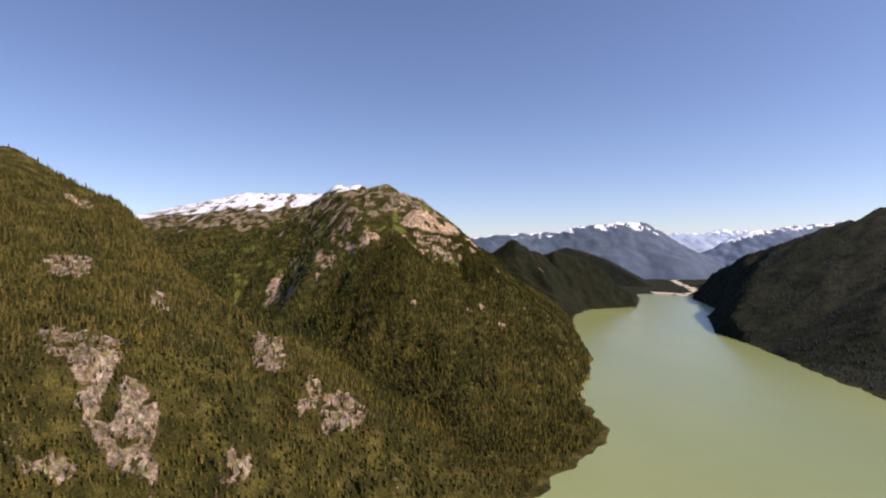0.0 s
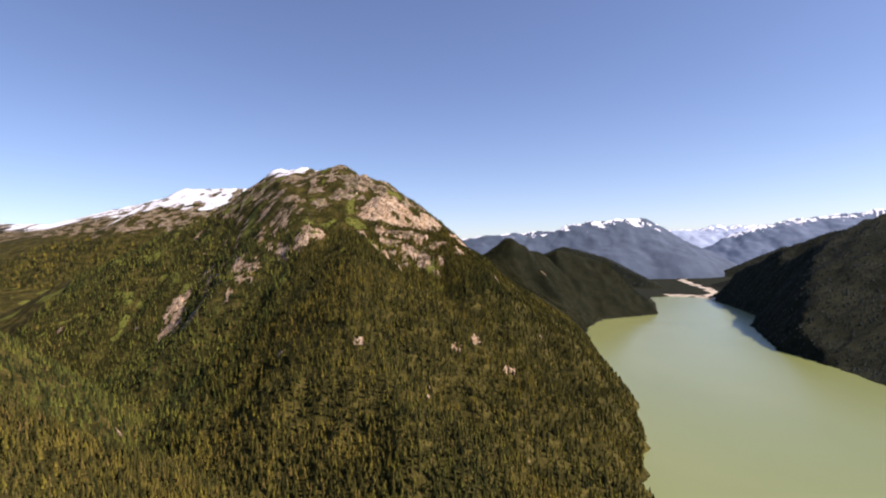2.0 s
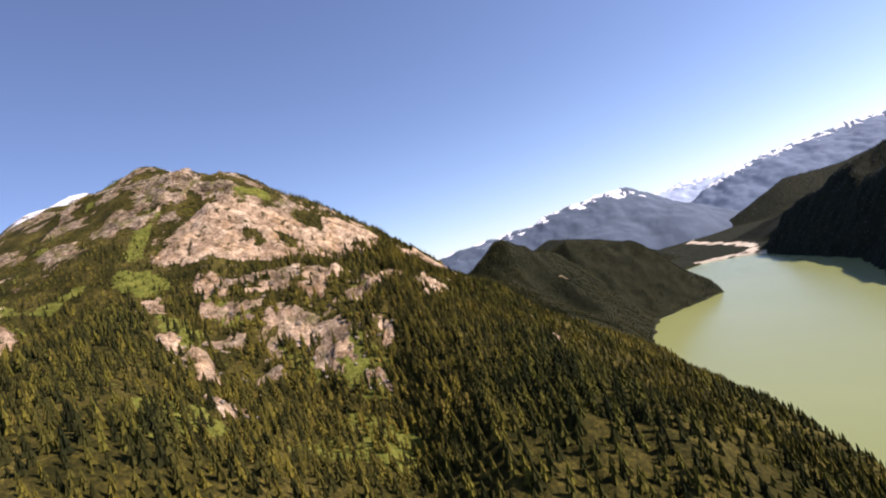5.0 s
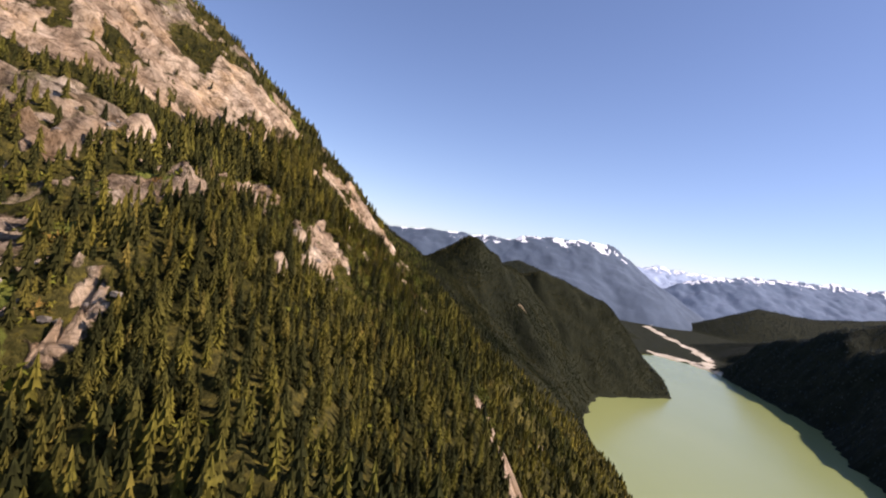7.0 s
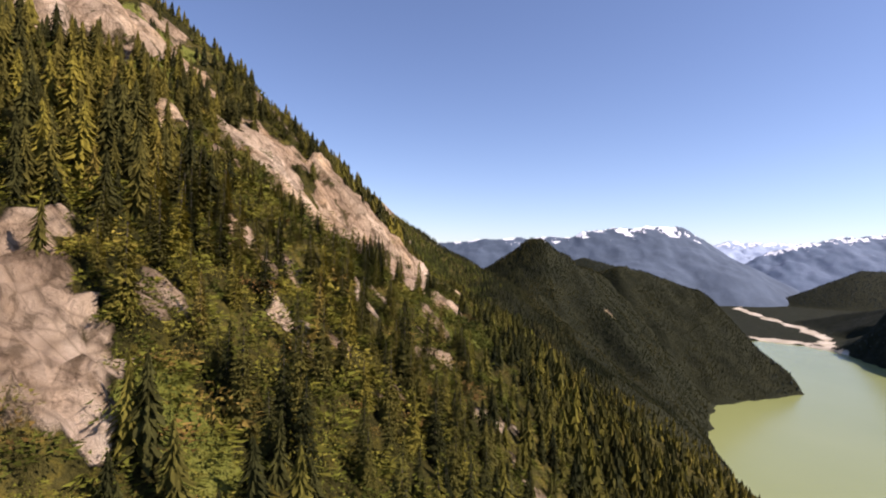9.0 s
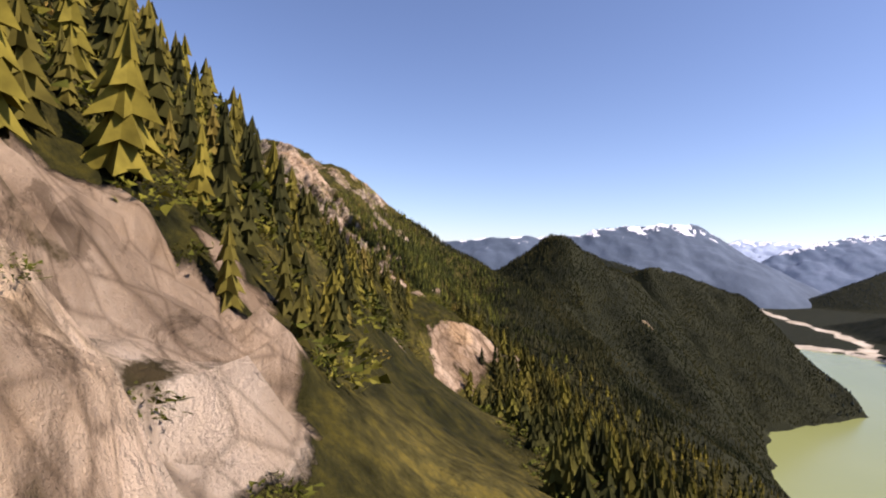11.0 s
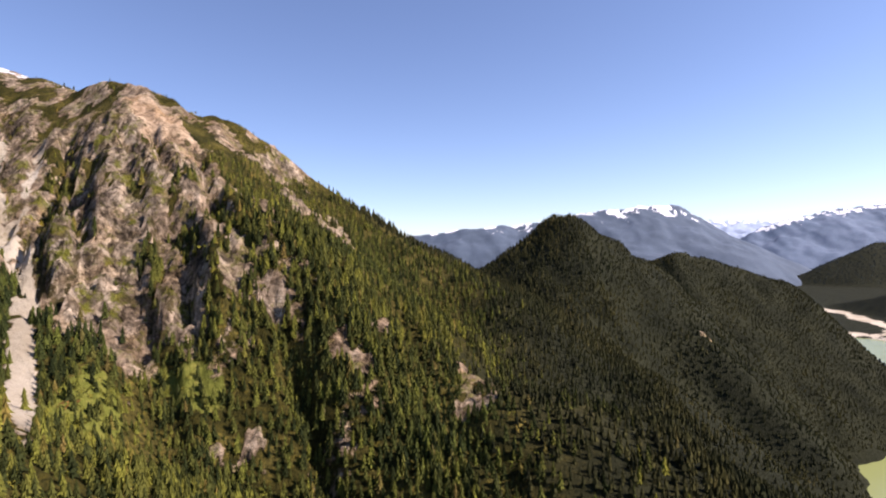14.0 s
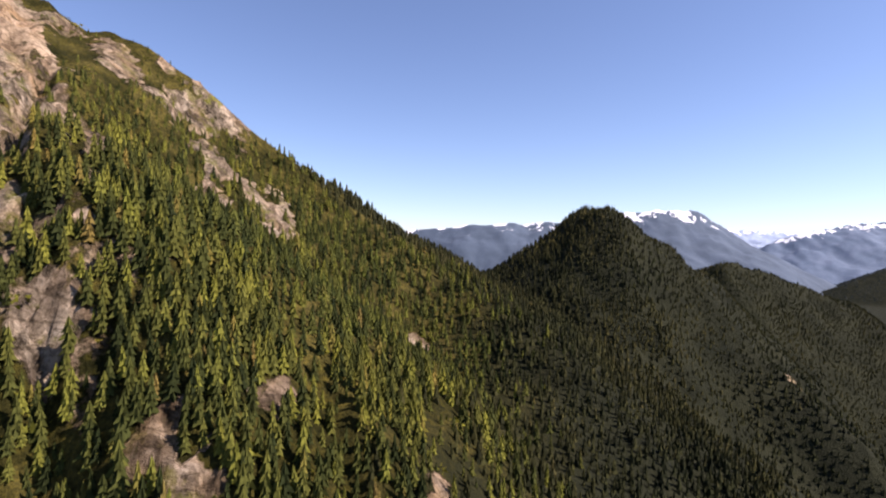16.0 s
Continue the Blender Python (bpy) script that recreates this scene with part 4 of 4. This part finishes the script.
for label, area, gap, low, high, form in (
    ("conifers among crags high on the mountain", (-30, -8, 200, 306, 0.58), 1, 0.8, 1.7, MID_FORM),
    ("conifers on the mountain flank above the lake", (26, 36, 200, 306, 0.62), 1, 0.8, 1.7, MID_FORM),
    ("dense conifer forest on the mountain's lower face", (-40, 62, 158, 200, 0.76), 1, 1.1, 2.0, MID_FORM),
    ("dense conifer forest at the foot of the mountain", (-40, 62, 112, 158, 0.76), 1, 1.1, 2.0, FAR_FORM),
    ("conifer forest on the shaded mountain flank by the lake", (36, 72, 200, 319, 0.8), 1, 1.1, 2.0, FAR_FORM),
    ("conifer forest on the valley side of the mountain", (-120, -30, 140, 306, 1.0), 1, 1.1, 2.0, FAR_FORM),
    ("sunlit conifer forest on a near ridge", (-120, 20, 50, 145, 0.7), 1, 0.9, 1.7, FAR_FORM),
    ("dark conifer forest under a rocky cliff", (-40, 36, 302, 366, 0.5), 1, 0.9, 1.6, NEAR_FORM),
    ("dark conifer forest in the saddle beside a rocky cliff", (18, 50, 306, 402, 0.46), 1, 0.8, 1.3, FAR_FORM),
    ("dark conifer forest behind a rocky cliff", (-40, 26, 366, 402, 0.8), 1, 1.0, 1.8, FAR_FORM),
    ("dark conifer forest on a dome-shaped hill", (50, 146, 319, 440, 0.53), 1, 0.55, 0.85, FAR_FORM),
    ("distant conifer forest across the lake", (130, 330, 190, 500, 2.1), 1, 0.8, 1.4, FAR_FORM),
    ("distant conifer forest on a valley hill", (380, 600, 690, 850, 3.2), 1, 1.2, 2.0, FAR_FORM),
    ("distant conifer forest on a foothill by the river", (140, 260, 590, 760, 3.0), 1, 1.2, 2.0, FAR_FORM),
    ("conifer forest along the lake shore below the near ridge", (20, 70, 50, 112, 1.0), 1, 1.1, 1.9, FAR_FORM),
    ("distant conifer forest down the far shore", (120, 330, 40, 190, 2.2), 1, 0.8, 1.4, FAR_FORM),
    ("conifer forest in the high back valley", (-200, -40, 306, 480, 2.4), 1, 1.6, 2.6, FAR_FORM),
):
    x, y, z = rooted(*scatter(*area[:4], area[4]))
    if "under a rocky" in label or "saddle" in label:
        # the two forests grow into one another, blending painted sun and shade tints
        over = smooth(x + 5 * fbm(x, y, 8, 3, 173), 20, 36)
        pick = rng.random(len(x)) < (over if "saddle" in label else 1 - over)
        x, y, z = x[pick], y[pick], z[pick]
    tall, wide = sizes(x, y, low, high)
    if "distant" in label or "back valley" in label:
        wide = wide * 2.2
    elif "hill" in label:
        wide = wide * 1.35
    stand("forest", label, x, y, z, corridor(x, y, tall), wide, form, RIDGE_LIT if "sunlit" in label else LIGHT if "under a rocky" in label or "valley side" in label else DISTANT if "distant" in label else DARK if "hill" in label or "saddle" in label or "behind a rocky" in label else FOREST)


# tall trees stand in columns below the cliff
x, y = scatter(-14, 24, 304, 336, 0.42)
column = smooth(fbm(0.86 * x + 0.51 * y, 0.2 * (0.51 * x - 0.86 * y), 5, 3, 171), -0.35, 0.1)
z = ground_at(x, y)
keep = (rng.random(len(x)) < 0.75 * column * (1 - 0.85 * ground_at(x, y, masks["meadow"])) * (1 - smooth(ground_at(x, y, masks["rock"]), 0.35, 0.7))) & (shore_distance(x, y) > 0.5) & (np.abs(x - 17.8) > np.where(y < 312, 3, 0))
x, y, z = x[keep], y[keep], z[keep]
tall, wide = sizes(x, y, 1.1, 1.75)
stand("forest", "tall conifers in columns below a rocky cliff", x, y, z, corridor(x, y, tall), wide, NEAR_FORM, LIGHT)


# leafy shrubs among the rocks and along the chutes
def leaf_form(count, size):
    r = np.random.default_rng(3)
    p = r.normal(0, 1, (count, 3))
    p /= np.linalg.norm(p, axis=1)[:, None]
    p[:, 2] = np.abs(p[:, 2]) * 0.9
    p *= r.uniform(0.55, 1, (count, 1))
    d = r.normal(0, size, (count, 3, 3))
    return (p[:, None] + d).reshape(-1, 3), np.arange(count * 3).reshape(-1, 3)


places = [scatter(-36, 30, 200, 368, 0.75), scatter(6, 23, 226, 300, 0.4), scatter(9.5, 19, 228, 252, 0.34)]
x, y = np.concatenate([a for a, _ in places]), np.concatenate([b for _, b in places])
z = ground_at(x, y)
open_ground = ground_at(x, y, masks["meadow"]) * 0.75 + 0.6 * ground_at(x, y, masks["glade"]) + 0.35 * ground_at(x, y, masks["scrub"]) + 0.14 + 0.42 * ((x > 6) & (x < 23) & (y > 226) & (y < 300))
open_ground = np.clip(open_ground * (1.0 - smooth(ground_at(x, y, masks["rock"]), 0.4, 0.7)), 0.02, 1)
open_ground = np.maximum(open_ground, 0.5 * smooth(ground_at(x, y, masks["joint"]), 0.35, 0.8))
open_ground = np.maximum(open_ground, 0.16 * ground_at(x, y, masks["weathered"]))
open_ground = np.where((y > 268) & (x > 10) & (y < 292), 0.6 * open_ground, open_ground)
keep = (rng.random(len(x)) < open_ground) & ((np.abs(x - 17.8) > 0.9) | (y < 250) | (y > 266)) & (shore_distance(x, y) > 0.8)
x, y, z = x[keep], y[keep], z[keep]
tall = rng.uniform(0.14, 0.42, len(x)) * np.where(rng.random(len(x)) < 0.18, 1.6, 1) * np.where((np.abs(x - 17.8) < 4) & (y > 250) & (y < 275), 0.8, 1) * np.where((y > 244) & (y < 253) & (x < 16), 0.55, 1)
near = (x > 8) & (x < 23) & (y > 228) & (y < 292)
close = near & ((y > 229) & (y < 252) | (y > 272) & (y < 286))
for some, form, label in ((close, leaf_form(190, 0.042), "bright green leafy shrubs close under the granite slab"), (near & ~close, leaf_form(60, 0.09), "olive green leafy shrubs on the slope by the slab"), (~near, leaf_form(26, 0.17), "bright green leafy shrubs on open rocky slopes")):
    wide = tall[some] * rng.uniform(0.8, 1.2, some.sum())
    tagged(stand("shrubs", label, x[some], y[some], z[some], tall[some], wide, form, SHRUB), category="shrubs")


# ---- the trees that the aircraft passes close by ----
BARK, nt, bsdf = nodes_of("conifer_bark")
nt.links.new(ramp(nt, noise_tex(nt, 0.15, 5, 0.6, (1, 1, 0.3)), [(0.3, (0.05, 0.04, 0.03)), (0.7, (0.16, 0.13, 0.1))]), bsdf.inputs["Base Color"])
bsdf.inputs["Roughness"].default_value = 0.95


def conifer(seed):
    r = random.Random(seed)
    tree = new("conifer_tree")
    tagged(tree, "tall dark green conifer with ragged drooping boughs on a rocky slope", "tree", "conifers below the granite slab")
    bm = bmesh.new()
    bmesh.ops.create_cone(bm, segments=7, radius1=0.05, radius2=0.008, depth=2.3, cap_ends=True, matrix=Matrix.Translation((0, 0, 1.05)))
    part("trunk", bm, BARK, tree, "grey-brown tapering trunk")
    bm = bmesh.new()
    rows = 25
    for k in range(rows):
        f = k / rows
        z0, reach = 0.12 + 2.12 * f, (0.43 * (1 - f) ** 0.8 + 0.03) * r.uniform(0.85, 1.1)
        for n in range(12 if k < 16 else 8):
            a, far = 6.283 * (n + r.uniform(0, 0.9)) / 12 * (1 if k < 16 else 1.5), reach * r.uniform(0.7, 1.15)
            drop, base = far * r.uniform(0.2, 0.5), z0 + r.uniform(0.04, 0.12)
            ca, sa, w = math.cos(a), math.sin(a), 0.07 * far + 0.008
            # a bough: a slim spine with sprigs to either side
            mx, my, mz = ca * far * 0.5, sa * far * 0.5, base - drop * 0.35
            bm.faces.new([bm.verts.new(p) for p in ((0, 0, base), (mx - sa * w, my + ca * w, mz), (ca * far, sa * far, base - drop), (mx + sa * w, my - ca * w, mz))])
            for start, turn in ((0.3, 0.75), (0.35, -0.75), (0.6, 0.6), (0.65, -0.6)):
                cb, sb, long = math.cos(a + turn), math.sin(a + turn), far * r.uniform(0.3, 0.5)
                ox, oy, oz = ca * far * start, sa * far * start, base - drop * start
                bm.faces.new([bm.verts.new(p) for p in ((ox + sb * w, oy - cb * w, oz + 0.01), (ox - sb * w, oy + cb * w, oz - 0.02), (ox + cb * long, oy + sb * long, oz - long * r.uniform(0.2, 0.55)))])
    top = [bm.verts.new((0.03 * math.cos(a), 0.03 * math.sin(a), 2.15)) for a in (0, 2.1, 4.2)]
    peak = bm.verts.new((0, 0, 2.4))
    for n in range(3):
        bm.faces.new((top[n], top[(n + 1) % 3], peak))
    part("crown", bm, CONIFER, tree)
    return tree


kinds = [conifer(n) for n in range(6)]
for n, (a, b, c) in enumerate(singles):
    size = random.uniform(0.36, 0.62) * (0.6 if abs(a - 17.8) < 2.2 and b > 247 or a < 14.4 and b > 237 else 1)
    m = pose(a, b, c - 0.05, random.uniform(-3, 3), random.uniform(-3, 3), random.uniform(0, 360)) @ Matrix.Diagonal((size, size, size * random.uniform(0.9, 1.1), 1))
    if n < len(kinds):
        kinds[n].matrix_basis = m
    else:
        k = kinds[n % len(kinds)]
        made = copy_thing(k, m)
        made.matrix_basis = m


# ---- loose boulders on the crags ----
STONE, nt, bsdf = nodes_of("granite_boulder")
tone = ramp(nt, nt.nodes.new("ShaderNodeObjectInfo").outputs["Random"], [(0.0, (0.15, 0.125, 0.1)), (1.0, (0.34, 0.29, 0.235))])
fleck = ramp(nt, noise_tex(nt, 0.3, 6, 0.7), [(0.35, (0.45, 0.44, 0.42)), (0.6, (1, 1, 1))])
nt.links.new(mix(nt, 0.85, tone, fleck, "MULTIPLY"), bsdf.inputs["Base Color"])
bsdf.inputs["Roughness"].default_value = 0.9
bump(nt, bsdf, noise_tex(nt, 0.2, 6, 0.7), 0.7, 0.1)


def boulder(seed):
    bm = bmesh.new()
    bmesh.ops.create_icosphere(bm, subdivisions=2, radius=0.5)
    r = random.Random(seed)
    cuts = [Vector((r.gauss(0, 1), r.gauss(0, 1), r.gauss(0, 1))).normalized() for _ in range(9)]
    for v in bm.verts:
        for c in cuts:
            over = v.co.dot(c) - r.uniform(0.3, 0.31)
            if over > 0:
                v.co -= c * over
        v.co += 0.05 * noise.noise_vector(v.co * 3 + Vector((seed, 0, 0)))
    bm.normal_update()
    me = bpy.data.meshes.new("boulder")
    bm.to_mesh(me)
    bm.free()
    me.materials.append(STONE)
    return tagged(new("boulder", me), "angular pale granite boulder lying among scrub on the slope", "boulder", "boulders below the slab")


stones = [boulder(n) for n in range(5)]
spots = []
for cx, cy, a, b, turn in CRAGS_DOME:
    if cy > 236:
        continue
    for _ in range(8):
        f, g = random.uniform(0, 6.283), random.uniform(0.4, 1.15)
        spots.append((cx + a * g * math.cos(f), cy + b * g * math.sin(f)))
for n, (a, b) in enumerate(spots):
    c = float(ground_at(np.array([a]), np.array([b]))[0])
    s = random.uniform(0.2, 0.55)
    m = pose(a, b, c + 0.05 * s, random.uniform(0, 40), random.uniform(0, 40), random.uniform(0, 360)) @ Matrix.Diagonal((s, s * random.uniform(0.7, 1.1), s * random.uniform(0.6, 0.9), 1))
    if n < len(stones):
        stones[n].matrix_basis = m
    else:
        copy_thing(stones[n % len(stones)], m).matrix_basis = m
